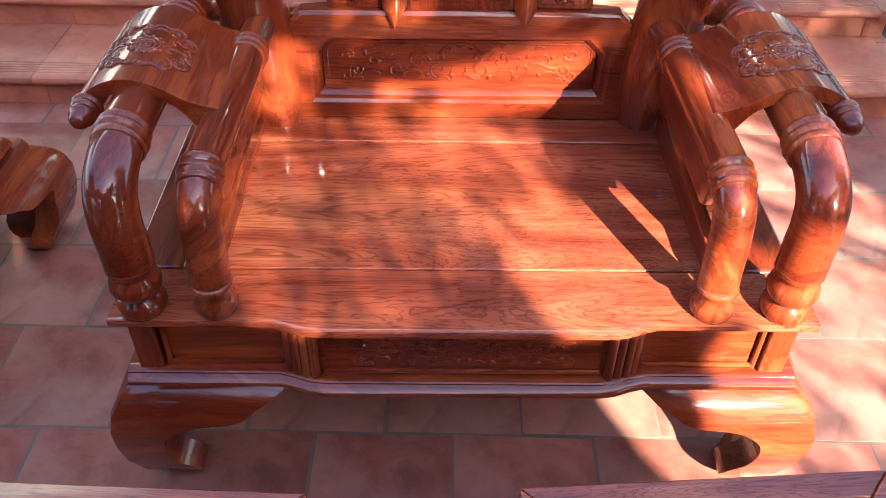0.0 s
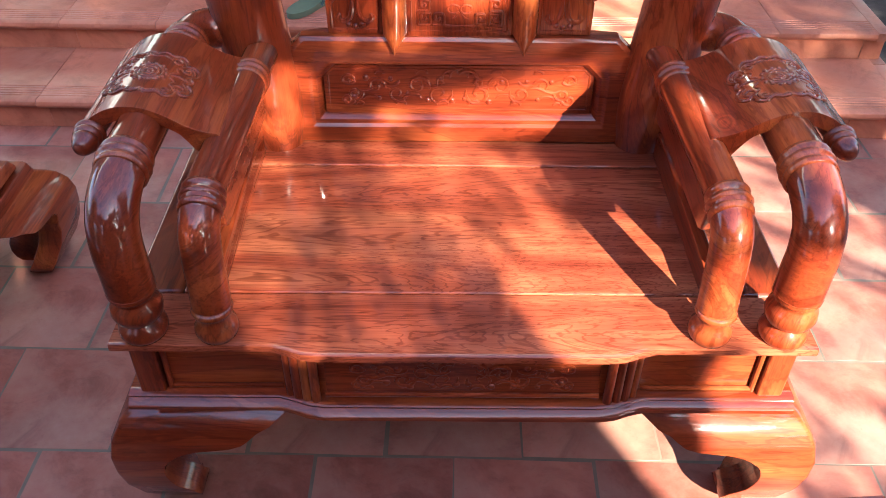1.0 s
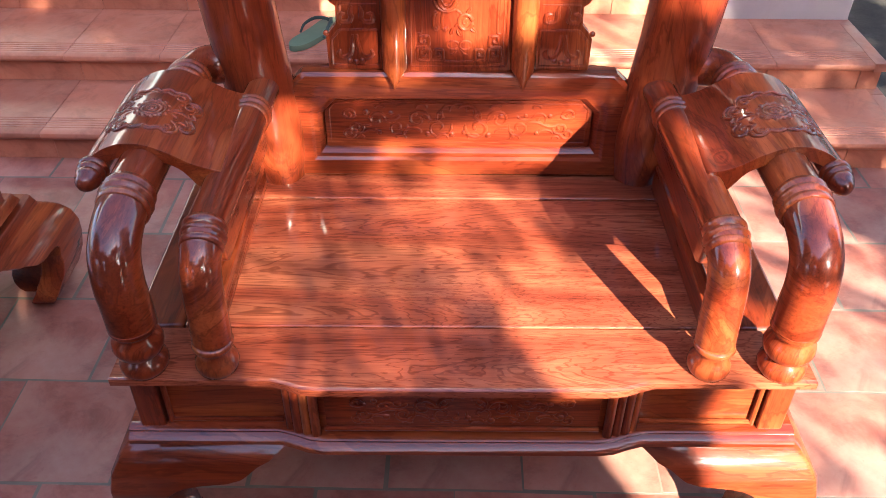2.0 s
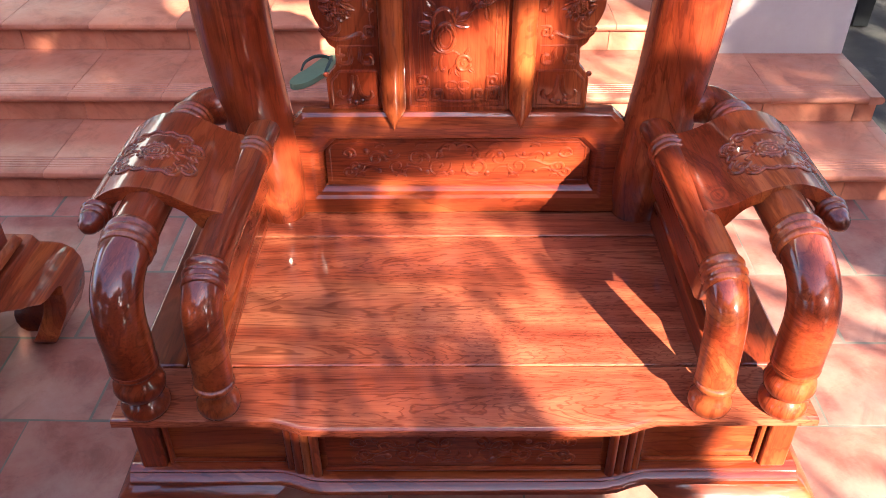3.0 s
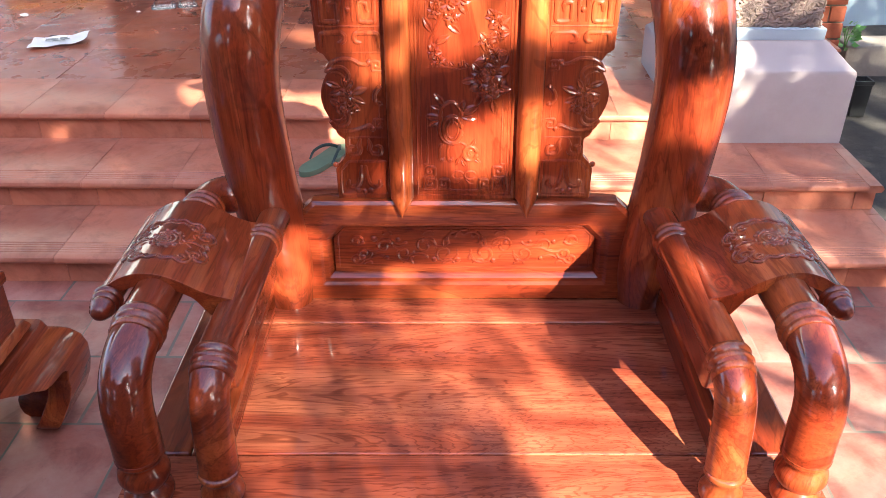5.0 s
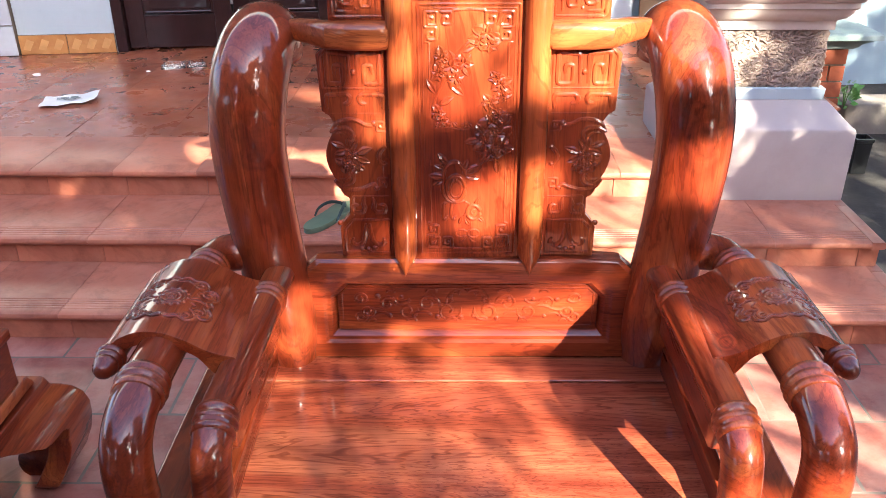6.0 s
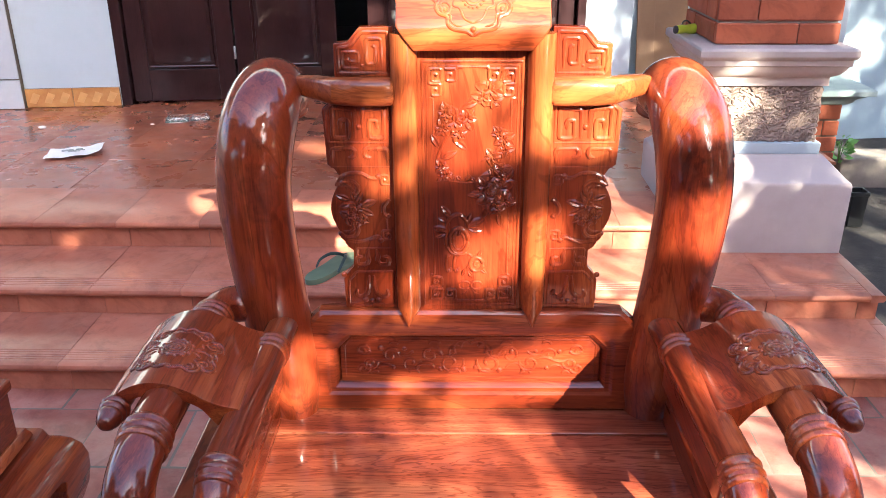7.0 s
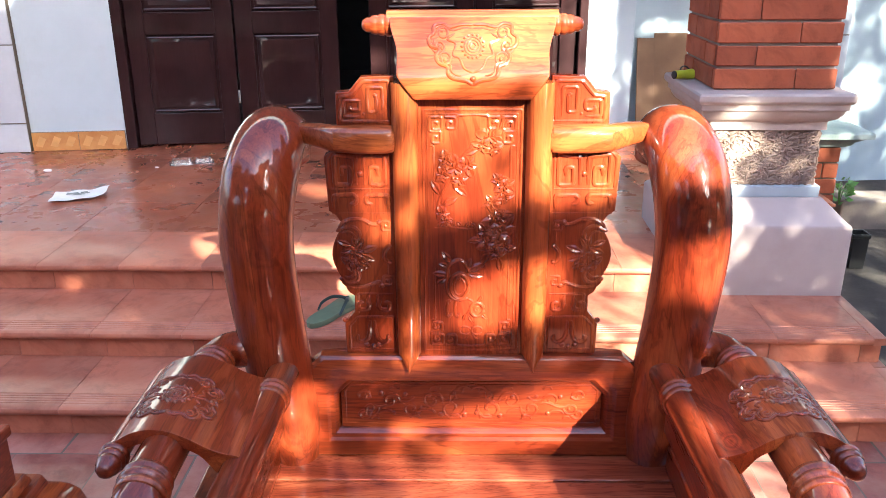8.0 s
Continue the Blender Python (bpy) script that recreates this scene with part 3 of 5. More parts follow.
def foliage_scroll(place, cx, cz, half, high, r, seed, rich=1.0):
    """A carved band of scrolls and leaves, alike on both sides of the middle."""
    bm = bmesh.new()
    rnd = random.Random(seed)
    lines = []
    for a in (90, 55, 125, 20, 160):
        lines.append(arc(cx + 0.30 * high * math.cos(radians(a)), cz + 0.10 * high + 0.22 * high * math.sin(radians(a)), 0.20 * high, a - 100, a + 100))
    right = []
    for i in range(5):
        u = half * (0.16 + 0.17 * i)
        up = 1 if i % 2 else -1
        size = high * (0.30 - 0.03 * i)
        right.append(curl(u, up * 0.10 * high, size, 1.25, 200 if up > 0 else 160, -up))
        right.append(arc(u + 0.05 * half, -up * 0.26 * high, size * 0.8, 10, 170, size * 0.55) if up > 0 else arc(u + 0.05 * half, -up * 0.24 * high, size * 0.8, 190, 350, size * 0.55))
        right.append(arc(u - 0.03 * half, up * 0.38 * high, size * 0.45, 0, 180, size * 0.4))
    right.append([(half * (0.55 + 0.04 * k), high * (0.06 * math.sin(k * 0.9))) for k in range(8)])
    right.append(curl(half * 0.90, 0.22 * high, high * 0.16, 1.2, 180, -1))
    right.append(curl(half * 0.90, -0.24 * high, high * 0.15, 1.2, 180, 1))
    for line in right:
        for s in (-1, 1):
            lines.append([(cx + s * u, cz + v) for u, v in line])
    for k, line in enumerate(lines):
        bead(bm, line, place, r * rnd.uniform(0.8, 1.25))
    for i in range(int(9 * rich)):
        u = half * (0.05 + 0.10 * i)
        for s in (-1, 1):
            boss(bm, cx + s * u, cz + high * (0.30 if i % 2 else -0.30) * rnd.uniform(0.6, 1), place, r * rnd.uniform(1.3, 2.1))
    return bm


part("carving", foliage_scroll(on_wall(0.007), 0, (ZA0 + ZA1) / 2 + 0.004, 0.175, 0.074, 0.0032, 3), carved_x, front_panel, "shallow carved flower scroll")

# stepped base moulding on the front and the sides
part("base_moulding", bowed([(0.03, 0.318), (0.017, 0.318), (0.012, 0.315), (0.013, 0.311), (0.006, 0.308), (0.001, 0.303), (0.001, 0.296), (0.006, 0.292), (0.020, 0.290), (0.085, 0.290), (0.085, 0.318)], -0.512, 0.512), wood_x, chair)
for s in (-1, 1):
    prof = [(0.48, 0.318), (0.496, 0.318), (0.501, 0.315), (0.500, 0.311), (0.507, 0.308), (0.512, 0.303), (0.512, 0.296), (0.507, 0.292), (0.49, 0.290), (0.44, 0.290), (0.44, 0.318)]
    part("base_moulding", loft([[(s * x, y, z) for x, z in prof] for y in (0.086, 0.60)]), wood_y, chair)
    a, b = sorted((s * 0.465, s * 0.485))
    part("side_apron", box(a, b, 0.075, 0.60, ZA0, ZA1), wood_y, chair, bevel=0.003)
part("back_apron", box(-0.49, 0.49, 0.585, 0.605, 0.262, ZA1), wood_x, chair, bevel=0.003)


def curve_at(table, z):
    """Value at height z from pairs of (height, value), eased."""
    for (z0, a), (z1, b) in zip(table, table[1:]):
        if z <= z1:
            return a + (b - a) * ((z - z0) / (z1 - z0) if z1 > z0 else 0)
    return table[-1][1]


BELLY = ((0, -0.050), (0.02, -0.036), (0.05, -0.019), (0.09, -0.006), (0.13, 0.0), (0.17, 0.001), (0.205, -0.006), (0.232, -0.020), (0.247, -0.034), (0.256, -0.045), (0.2625, -0.052), (0.2915, -0.060))
INNER = ((0, 0.495), (0.008, 0.478), (0.020, 0.466), (0.036, 0.461), (0.050, 0.463), (0.064, 0.470), (0.076, 0.480), (0.088, 0.489), (0.105, 0.496), (0.122, 0.500), (0.140, 0.500), (0.154, 0.496), (0.166, 0.487), (0.176, 0.474), (0.183, 0.458), (0.188, 0.438), (0.191, 0.412), (0.194, 0.386), (0.201, 0.366), (0.211, 0.352), (0.222, 0.338), (0.232, 0.318), (0.248, 0.296), (0.2625, 0.268), (0.2915, 0.262))


def scroll_leg(corner_x, reach=0.585, tongue=0.0):
    """A bracket leg at the front right-hand corner, its foot curled back inwards; an L in plan at every height."""
    zs = sorted({round(z, 4) for z, _ in BELLY} | {round(z, 4) for z, _ in INNER})
    rings = []
    for z in zs:
        o, i = curve_at(BELLY, z), curve_at(INNER, z)
        i -= tongue * (1 - ease(0.15, 0.19, z))
        x1, y0 = corner_x + o, -0.002 - o
        arm = corner_x - (reach - i)
        t = 0.055
        deep = corner_x - arm - 0.002          # the same bracket along the side
        rings.append([(arm, y0, z), (x1 - 0.012, y0, z), (x1 - 0.0035, y0 + 0.0035, z), (x1, y0 + 0.012, z), (x1, deep, z), (x1 - t, deep, z), (x1 - t, y0 + t, z), (arm, y0 + t, z)])
    return loft(rings)


def mirrored(bm, fx=1, fy=1, cy=0.0):
    for v in bm.verts:
        v.co.x *= fx
        v.co.y = cy + fy * (v.co.y - cy)
    return bm


for fx in (-1, 1):
    for fy in (1, -1):
        part("leg", mirrored(scroll_leg(0.574 if fx < 0 else 0.585), fx, fy, 0.305), wood_x, chair, bevel=0.003)

# arms: two bent bars a side, the carved slab over them and a board below
OUT_R, IN_R = 0.0345, 0.0285


def turned_foot(x, y, r, tall):
    if tall:
        prof = [(0.027, 0), (0.0325, 0.003), (0.0355, 0.011), (0.0345, 0.020), (0.0270, 0.028), (0.0240, 0.032), (0.0275, 0.036), (0.0345, 0.043), (0.0370, 0.054), (0.0345, 0.065), (0.0275, 0.072), (0.0270, 0.077), (0.0305, 0.082), (0.0330, 0.085), (0.0338, 0.088), (0.0325, 0.091), (r - 0.0005, 0.0925)]
    else:
        prof = [(0.024, 0), (0.0295, 0.003), (0.0320, 0.012), (0.0305, 0.022), (0.0245, 0.030), (0.0222, 0.037), (0.0255, 0.046), (0.0292, 0.050), (0.0302, 0.053), (0.0290, 0.056), (r - 0.0005, 0.058)]
    return lathe(prof, (x, y, SEAT - 0.001), (0, -0.06, 1), 28)


def ring_band(p, ahead, r):
    prof = [(r - 0.002, -0.0215)]
    for c, bulge in ((-0.015, 0.0026), (0.0, 0.0040), (0.015, 0.0026)):
        prof += [(r + bulge * math.sin(math.pi * k / 6) + 0.0006, c + 0.0068 * (k - 3) / 3) for k in range(7)]
    prof.append((r - 0.002, 0.0215))
    return lathe(prof, p, ahead, 26)


SLAB = spline([(0.350, 0.6620, 0), (0.356, 0.6700, 0), (0.374, 0.6740, 0), (0.398, 0.6830, 0), (0.425, 0.6990, 0), (0.455, 0.7115, 0), (0.485, 0.7145, 0), (0.513, 0.7070, 0), (0.538, 0.6910, 0), (0.553, 0.6750, 0)], 6)
SLAB_WAY = [0.0]
for p, q in zip(SLAB, SLAB[1:]):
    SLAB_WAY.append(SLAB_WAY[-1] + (q - p).length)


def slab_point(way, v, s):
    """The armrest's upper face: way across it in metres from the inner bar, v along y."""
    k = max(1, next((k for k, d in enumerate(SLAB_WAY) if d >= way), len(SLAB) - 1))
    p = SLAB[k - 1].lerp(SLAB[k], (way - SLAB_WAY[k - 1]) / (SLAB_WAY[k] - SLAB_WAY[k - 1]))
    return Vector((s * p.x, v, p.y))


def slab_place(s, way, v0):
    def place(a, b):
        p, q, r = slab_point(way + a, v0 + b, s), slab_point(way + a + 0.004, v0 + b, s), slab_point(way + a, v0 + b + 0.004, s)
        nor = (q - p).cross(r - p).normalized()
        return p, nor if nor.z > 0 else -nor
    return place


def medallion(place, r):
    """A cloud-edged carved oval with a ringed flower in the middle."""
    bm = bmesh.new()
    quarter = [(0.067, 0.0), (0.061, 0.010), (0.069, 0.020), (0.068, 0.034), (0.058, 0.042), (0.049, 0.039), (0.047, 0.050), (0.036, 0.059), (0.023, 0.054), (0.012, 0.060), (0.0, 0.055)]
    line = [(p.x, p.y) for p in spline([(a, b, 0) for a, b in quarter], 4)]
    for sx in (-1, 1):
        for sy in (-1, 1):
            bead(bm, [(sx * a, sy * b) for a, b in line], place, r * 1.15, 1.1)
            bead(bm, [(sx * a * 0.87, sy * b * 0.87) for a, b in line], place, r * 0.55)
            bead(bm, curl(sx * 0.052, sy * 0.028, 0.0125, 1.6, 90 * (1 - sx) + 20, sx * sy), place, r * 0.8)
            bead(bm, curl(sx * 0.033, sy * 0.043, 0.0100, 1.4, 90 * (1 + sx), -sx * sy), place, r * 0.8)
            bead(bm, [(sx * p.x, sy * p.y) for p in spline([(0.030, 0.006, 0), (0.041, 0.013, 0), (0.036, 0.024, 0), (0.046, 0.031, 0)], 4)], place, r * 0.8)
        bead(bm, [(sx * 0.028, 0), (sx * 0.044, 0.004), (sx * 0.060, 0)], place, r)
    for rr, k in ((0.021, 1.1), (0.0145, 0.9), (0.007, 0.8)):
        bead(bm, arc(0, 0, rr, 0, 360, n=30), place, r * k)
    for k in range(14):
        a = 2 * math.pi * k / 14
        boss(bm, 0.0255 * math.cos(a), 0.0255 * math.sin(a), place, 0.0036, 0.9)
    boss(bm, 0, 0, place, 0.004)
    return bm


def finial(p, ahead, r, bm=None):
    prof = [(r * 0.9, -0.004), (r, 0.0), (r * 1.02, 0.006), (r * 0.86, 0.009), (r * 0.94, 0.012), (r * 0.92, 0.018), (r * 0.78, 0.021), (r * 0.84, 0.024), (r * 0.78, 0.031), (r * 0.64, 0.034), (r * 0.64, 0.040), (r * 0.40, 0.047), (r * 0.1, 0.049)]
    return lathe(prof, p, ahead, 20, bm)


for s in (-1, 1):
    outer = spline([(s * 0.463, 0.026, 0.525), (s * 0.465, 0.029, 0.558), (s * 0.468, 0.033, 0.596), (s * 0.470, 0.047, 0.631), (s * 0.470, 0.078, 0.655), (s * 0.468, 0.128, 0.669), (s * 0.467, 0.25, 0.673), (s * 0.466, 0.38, 0.675), (s * 0.465, 0.450, 0.677), (s * 0.460, 0.490, 0.678), (s * 0.444, 0.518, 0.680), (s * 0.412, 0.532, 0.678), (s * 0.370, 0.535, 0.676)])
    arm = part("arm_bar", tube(outer, OUT_R, 28), wood_y, chair)
    part("turned_foot", turned_foot(s * 0.463, 0.030, OUT_R, True), wood_z, arm, smooth=70)
    part("ring", ring_band((s * 0.468, 0.122, 0.6680), (0, 1, 0.14), OUT_R), wood_y, arm, smooth=70)
    part("ring", ring_band((s * 0.4642, 0.460, 0.6772), (-0.06 * s, 1, 0), OUT_R), wood_y, arm, smooth=70)
    inner = spline([(s * 0.357, 0.028, 0.495), (s * 0.358, 0.034, 0.528), (s * 0.360, 0.041, 0.565), (s * 0.361, 0.053, 0.602), (s * 0.361, 0.076, 0.625), (s * 0.360, 0.104, 0.635), (s * 0.355, 0.25, 0.641), (s * 0.350, 0.41, 0.645), (s * 0.348, 0.505, 0.644)])
    bar = part("arm_bar", tube(inner, IN_R, 28), wood_y, chair)
    part("turned_foot", turned_foot(s * 0.357, 0.030, IN_R, False), wood_z, bar, smooth=70)
    part("ring", ring_band((s * 0.3604, 0.090, 0.6310), (0, 1, 0.36), IN_R), wood_y, bar, smooth=70)
    part("ring", ring_band((s * 0.3502, 0.408, 0.6452), (0, 1, 0), IN_R), wood_y, bar, smooth=70)
    # slab, sweeping down on to the inner bar
    under = [Vector((p.x - 0.004 * k / (len(SLAB) - 1), p.y - 0.021 - 0.024 * ease(22, 13, k), 0)) for k, p in enumerate(SLAB)]
    ring = [(s * p.x, p.y) for p in SLAB] + [(s * p.x, p.y) for p in reversed(under)]
    slab = part("armrest", prism(ring, 0.197, 0.432, "y"), slab_woods[s], chair, "curved armrest slab", smooth=50, bevel=0.003, segments=3)
    roll = (s * 0.537, 0.671)
    part("rolled_edge", tube([(roll[0], 0.196, roll[1]), (roll[0], 0.432, roll[1])], 0.0180, 20), wood_y, slab)
    part("finial", finial((roll[0], 0.199, roll[1]), (0, -1, 0), 0.0225), wood_y, slab, smooth=70)
    part("carving", medallion(slab_place(s, 0.136, 0.302), 0.0030), wood_y, slab, "carved cloud medallion")
    # board hanging from the inner bar, and the rail on the seat
    part("side_board", prism([(0.118, 0.628), (0.134, 0.552), (0.145, 0.545), (0.47, 0.541), (0.47, 0.640)], s * 0.347, s * 0.362, "x"), wood_y, chair, bevel=0.003)
    part("side_rail", prism([(0.060, SEAT - 0.001), (0.068, 0.474), (0.085, 0.482), (0.16, 0.485), (0.50, 0.497), (0.50, SEAT - 0.001)], s * 0.365, s * 0.388, "x"), wood_y, chair, bevel=0.003)

# back columns, bent back and over at the top
for s in (-1, 1):
    path = spline([(s * 0.342, 0.548, 0.441), (s * 0.348, 0.546, 0.50), (s * 0.362, 0.545, 0.62), (s * 0.378, 0.542, 0.76), (s * 0.386, 0.543, 0.88), (s * 0.380, 0.552, 0.965), (s * 0.370, 0.580, 1.022), (s * 0.362, 0.628, 1.048), (s * 0.354, 0.682, 1.036), (s * 0.351, 0.708, 1.008), (s * 0.350, 0.716, 0.984)], 9)

    def girth(t):
        return 0.046 + 0.016 * ease(0.0, 0.16, t) + 0.004 * ease(0.2, 0.5, t) - 0.006 * ease(0.55, 0.75, t) - 0.020 * ease(0.72, 0.95, t) - 0.022 * ease(0.96, 1.0, t)
    part("column", tube(path, girth, 40), column_woods[s], chair, "thick curved back column")

# lower back rail with its framed panel
part("back_rail", prism([(-0.318, SEAT), (0.312, SEAT), (0.312, 0.628), (0.280, 0.656), (0.222, 0.661), (-0.232, 0.661), (-0.285, 0.656), (-0.318, 0.628)], 0.560, 0.574, "y"), wood_x, chair, bevel=0.003)


def picture_frame(x0, x1, z0, z1, cut, steps):
    """A moulded frame round an opening with clipped upper corners; steps of (inset, y)."""
    rings = []
    for i, y in steps:
        rings.append([(x0 + i, y, z0 + i), (x1 - i, y, z0 + i), (x1 - i, y, z1 - i - cut), (x1 - i - cut, y, z1 - i), (x0 + i + cut, y, z1 - i), (x0 + i, y, z1 - i - cut)])
    return loft(rings, caps=False)


part("rail_frame", picture_frame(-0.313, 0.307, SEAT + 0.002, 0.6585, 0.028, ((0, 0.561), (0, 0.540), (0.006, 0.534), (0.036, 0.534), (0.042, 0.538), (0.050, 0.538), (0.055, 0.543), (0.060, 0.556))), wood_x, chair)
lower_panel = part("back_panel", prism([(-0.252, 0.500), (0.246, 0.500), (0.246, 0.585), (0.232, 0.600), (-0.238, 0.600), (-0.252, 0.585)], 0.549, 0.561, "y"), carved_x, chair, bevel=0.002)
bm = bmesh.new()
bead(bm, [(-0.243, 0.509), (0.237, 0.509), (0.237, 0.580), (0.226, 0.592), (-0.232, 0.592), (-0.243, 0.580), (-0.243, 0.509)], on_wall(0.549), 0.0022)
part("panel_bead", bm, carved_x, lower_panel)
part("carving", foliage_scroll(on_wall(0.549), -0.003, 0.550, 0.228, 0.084, 0.0032, 8), carved_x, lower_panel, "shallow carved flower scroll")

# splat: two pointed stiles round a carved panel
CX = -0.004
for s in (-1, 1):
    xa, xb = CX + s * 0.092, CX + s * 0.136
    mid = (xa + xb) / 2
    rings = []
    for z, k in ((0.632, 0.04), (0.650, 0.55), (0.667, 1.0), (0.80, 1.0), (1.0, 1.0), (1.14, 1.02), (1.165, 1.02)):
        h = (xb - xa) / 2 * k * s
        rings.append([(mid - h, 0.585, z), (mid - h, 0.537, z), (mid - h * 0.72, 0.524, z), (mid - h * 0.35, 0.5195, z), (mid, 0.518, z), (mid + h * 0.35, 0.5195, z), (mid + h * 0.72, 0.524, z), (mid + h, 0.537, z), (mid + h, 0.585, z)])
    part("splat_stile", loft(rings), pale_z, chair, smooth=50)
splat = part("splat_panel", box(CX - 0.093, CX + 0.093, 0.546, 0.566, 0.655, 1.15), carved_z, chair, bevel=0.002)
face = on_wall(0.546)
bm = bmesh.new()
for i, r in ((0.084, 0.0030), (0.077, 0.0016)):
    bead(bm, [(CX - i, 0.668 + (0.084 - i)), (CX + i, 0.668 + (0.084 - i)), (CX + i, 1.118 - (0.084 - i)), (CX - i, 1.118 - (0.084 - i)), (CX - i, 0.668 + (0.084 - i))], face, r)
part("panel_bead", bm, carved_z, splat)
for s in (-1, 1):
    for up, z in ((-1, 1.106), (1, 0.680)):
        bm = bmesh.new()
        line = key_fret(CX + s * 0.073, z + up * 0.025, 0.0200, -s, up)[::-1] + key_fret(CX + s * 0.073, z, 0.0215, -s, up)
        bead(bm, line, face, 0.0034, 1.1)
        bead(bm, key_fret(CX + s * 0.048, z, 0.0200, -s, up)[::-1] + [(CX + s * 0.026, z), (CX + s * 0.026, z - up * 0.003), (CX, z - up * 0.003)], face, 0.0034, 1.1)
        bead(bm, [(CX + s * 0.073, z + up * 0.050), (CX + s * 0.066, z + up * 0.050), (CX + s * 0.066, z + up * 0.17)], face, 0.0024)
        part("fret_carving", bm, carved_z, splat, "carved square key fret corner")


def petal(bm, u, v, place, length, angle, wide=0.34, rise=0.0016):
    """A low pointed leaf or petal, ridged along its middle."""
    a = radians(angle)
    rows = []
    for t in (0.0, 0.25, 0.5, 0.75, 1.0):
        w = wide * length * math.sin(math.pi * (0.08 + 0.88 * t))
        h = rise * math.sin(math.pi * (0.1 + 0.85 * t))
        row = []
        for k, q in ((-1, 0.0), (-0.55, 1.0), (0, 0.55), (0.55, 1.0), (1, 0.0)):
            p, nor = place(u + length * t * math.cos(a) - k * w * math.sin(a), v + length * t * math.sin(a) + k * w * math.cos(a))
            row.append(bm.verts.new(p + nor * (h * q - 0.0003)))
        rows.append(row)
    for p, q in zip(rows, rows[1:]):
        for k in range(4):
            bm.faces.new((p[k], p[k + 1], q[k + 1], q[k]))


def blossom(bm, u, v, place, r, petals=6, start=90):
    for k in range(petals):
        petal(bm, u, v, place, 1.50 * r * (0.92 + 0.20 * math.sin(3.7 * k + 40 * u)), start + 360 * k / petals, 0.46, 0.0044)
    for k in range(3):
        petal(bm, u, v, place, 0.85 * r, start + 36 + 120 * k, 0.50, 0.0068)


def leaf_line(bm, u, v, place, length, angle):
    petal(bm, u, v, place, length * 1.25, angle, 0.27, 0.0042)


def flowing(pts, n=5):
    """A smooth line through 2D points."""
    return [(p.x, p.y) for p in spline([(u, v, 0) for u, v in pts], n)]


bm = bmesh.new()
rnd = random.Random(11)
# upper spray of blossom with its bent branch
bead(bm, [(p.x, p.y) for p in spline([(CX + 0.032, 1.076, 0), (CX + 0.005, 1.060, 0), (CX - 0.022, 1.030, 0), (CX - 0.046, 0.985, 0), (CX - 0.060, 0.945, 0), (CX - 0.045, 0.915, 0)], 5)], face, 0.003)
for u, v, r in ((0.030, 1.070, 0.017), (0.018, 1.058, 0.013), (0.036, 1.052, 0.012), (-0.030, 1.016, 0.018), (-0.044, 1.030, 0.013), (-0.008, 1.022, 0.015), (-0.022, 0.996, 0.014), (-0.050, 1.005, 0.012), (-0.052, 0.936, 0.011), (-0.044, 0.922, 0.010)):
    blossom(bm, CX + u, v, face, r, start=rnd.uniform(0, 90))
for u, v, a in ((0.01, 1.05, 200), (-0.056, 0.97, 120), (-0.05, 0.95, 30), (-0.03, 0.985, 320), (0.045, 1.08, 60)):
    leaf_line(bm, CX + u, v, face, 0.023, a)
# ground line and right-hand branch
for k in range(9):
    petal(bm, CX - 0.058 + 0.008 * k, 0.909 + 0.002 * (k % 2), face, 0.011, (65, 100, 130)[k % 3], 0.40, 0.0030)
bead(bm, [(CX - 0.064, 0.908), (CX - 0.04, 0.911), (CX - 0.01, 0.906), (CX + 0.02, 0.909)], face, 0.0024)
bead(bm, [(p.x, p.y) for p in spline([(CX + 0.016, 0.945, 0), (CX + 0.036, 0.957, 0), (CX + 0.052, 0.975, 0), (CX + 0.060, 0.99, 0)], 5)], face, 0.003)
for u, v, r in ((0.036, 0.955, 0.011), (0.055, 0.985, 0.013), (0.046, 0.996, 0.010), (0.058, 0.965, 0.010), (0.040, 0.918, 0.016), (0.024, 0.900, 0.012), (0.052, 0.896, 0.017), (0.030, 0.880, 0.015), (0.058, 0.872, 0.013), (0.040, 0.862, 0.013), (0.052, 0.930, 0.012)):
    blossom(bm, CX + u, v, face, r, start=rnd.uniform(0, 90))
for u, v, a in ((0.02, 0.888, 190), (0.03, 0.862, 240), (0.048, 0.852, 280), (0.06, 0.91, 60), (0.036, 0.936, 110)):
    leaf_line(bm, CX + u, v, face, 0.022, a)
# lower fruit: a ringed pomegranate under an arched stalk, with leaves, and a smaller one beside it
bead(bm, arc(CX - 0.0215, 0.797, 0.0165, 0, 360, 0.0245, 26), face, 0.0042, 1.1)
bead(bm, arc(CX - 0.0215, 0.796, 0.0105, 0, 360, 0.0165, 20), face, 0.0024)
bead(bm, flowing([(CX - 0.044, 0.812), (CX - 0.041, 0.834), (CX - 0.030, 0.846), (CX - 0.018, 0.846), (CX - 0.008, 0.834), (CX - 0.004, 0.822)]), face, 0.0042, 1.1)
bead(bm, flowing([(CX - 0.040, 0.822), (CX - 0.045, 0.800), (CX - 0.042, 0.784), (CX - 0.034, 0.774), (CX - 0.020, 0.770), (CX - 0.006, 0.774)]), face, 0.0040, 1.1)
for u, v, a, length in ((-0.036, 0.842, 128, 0.022), (-0.040, 0.834, 160, 0.016), (-0.004, 0.826, 28, 0.026), (-0.004, 0.820, -8, 0.020), (-0.008, 0.830, 70, 0.018), (-0.040, 0.818, 172, 0.024), (-0.044, 0.812, 205, 0.018), (-0.020, 0.822, 250, 0.014), (-0.026, 0.822, 290, 0.014)):
    leaf_line(bm, CX + u, v, face, length, a)
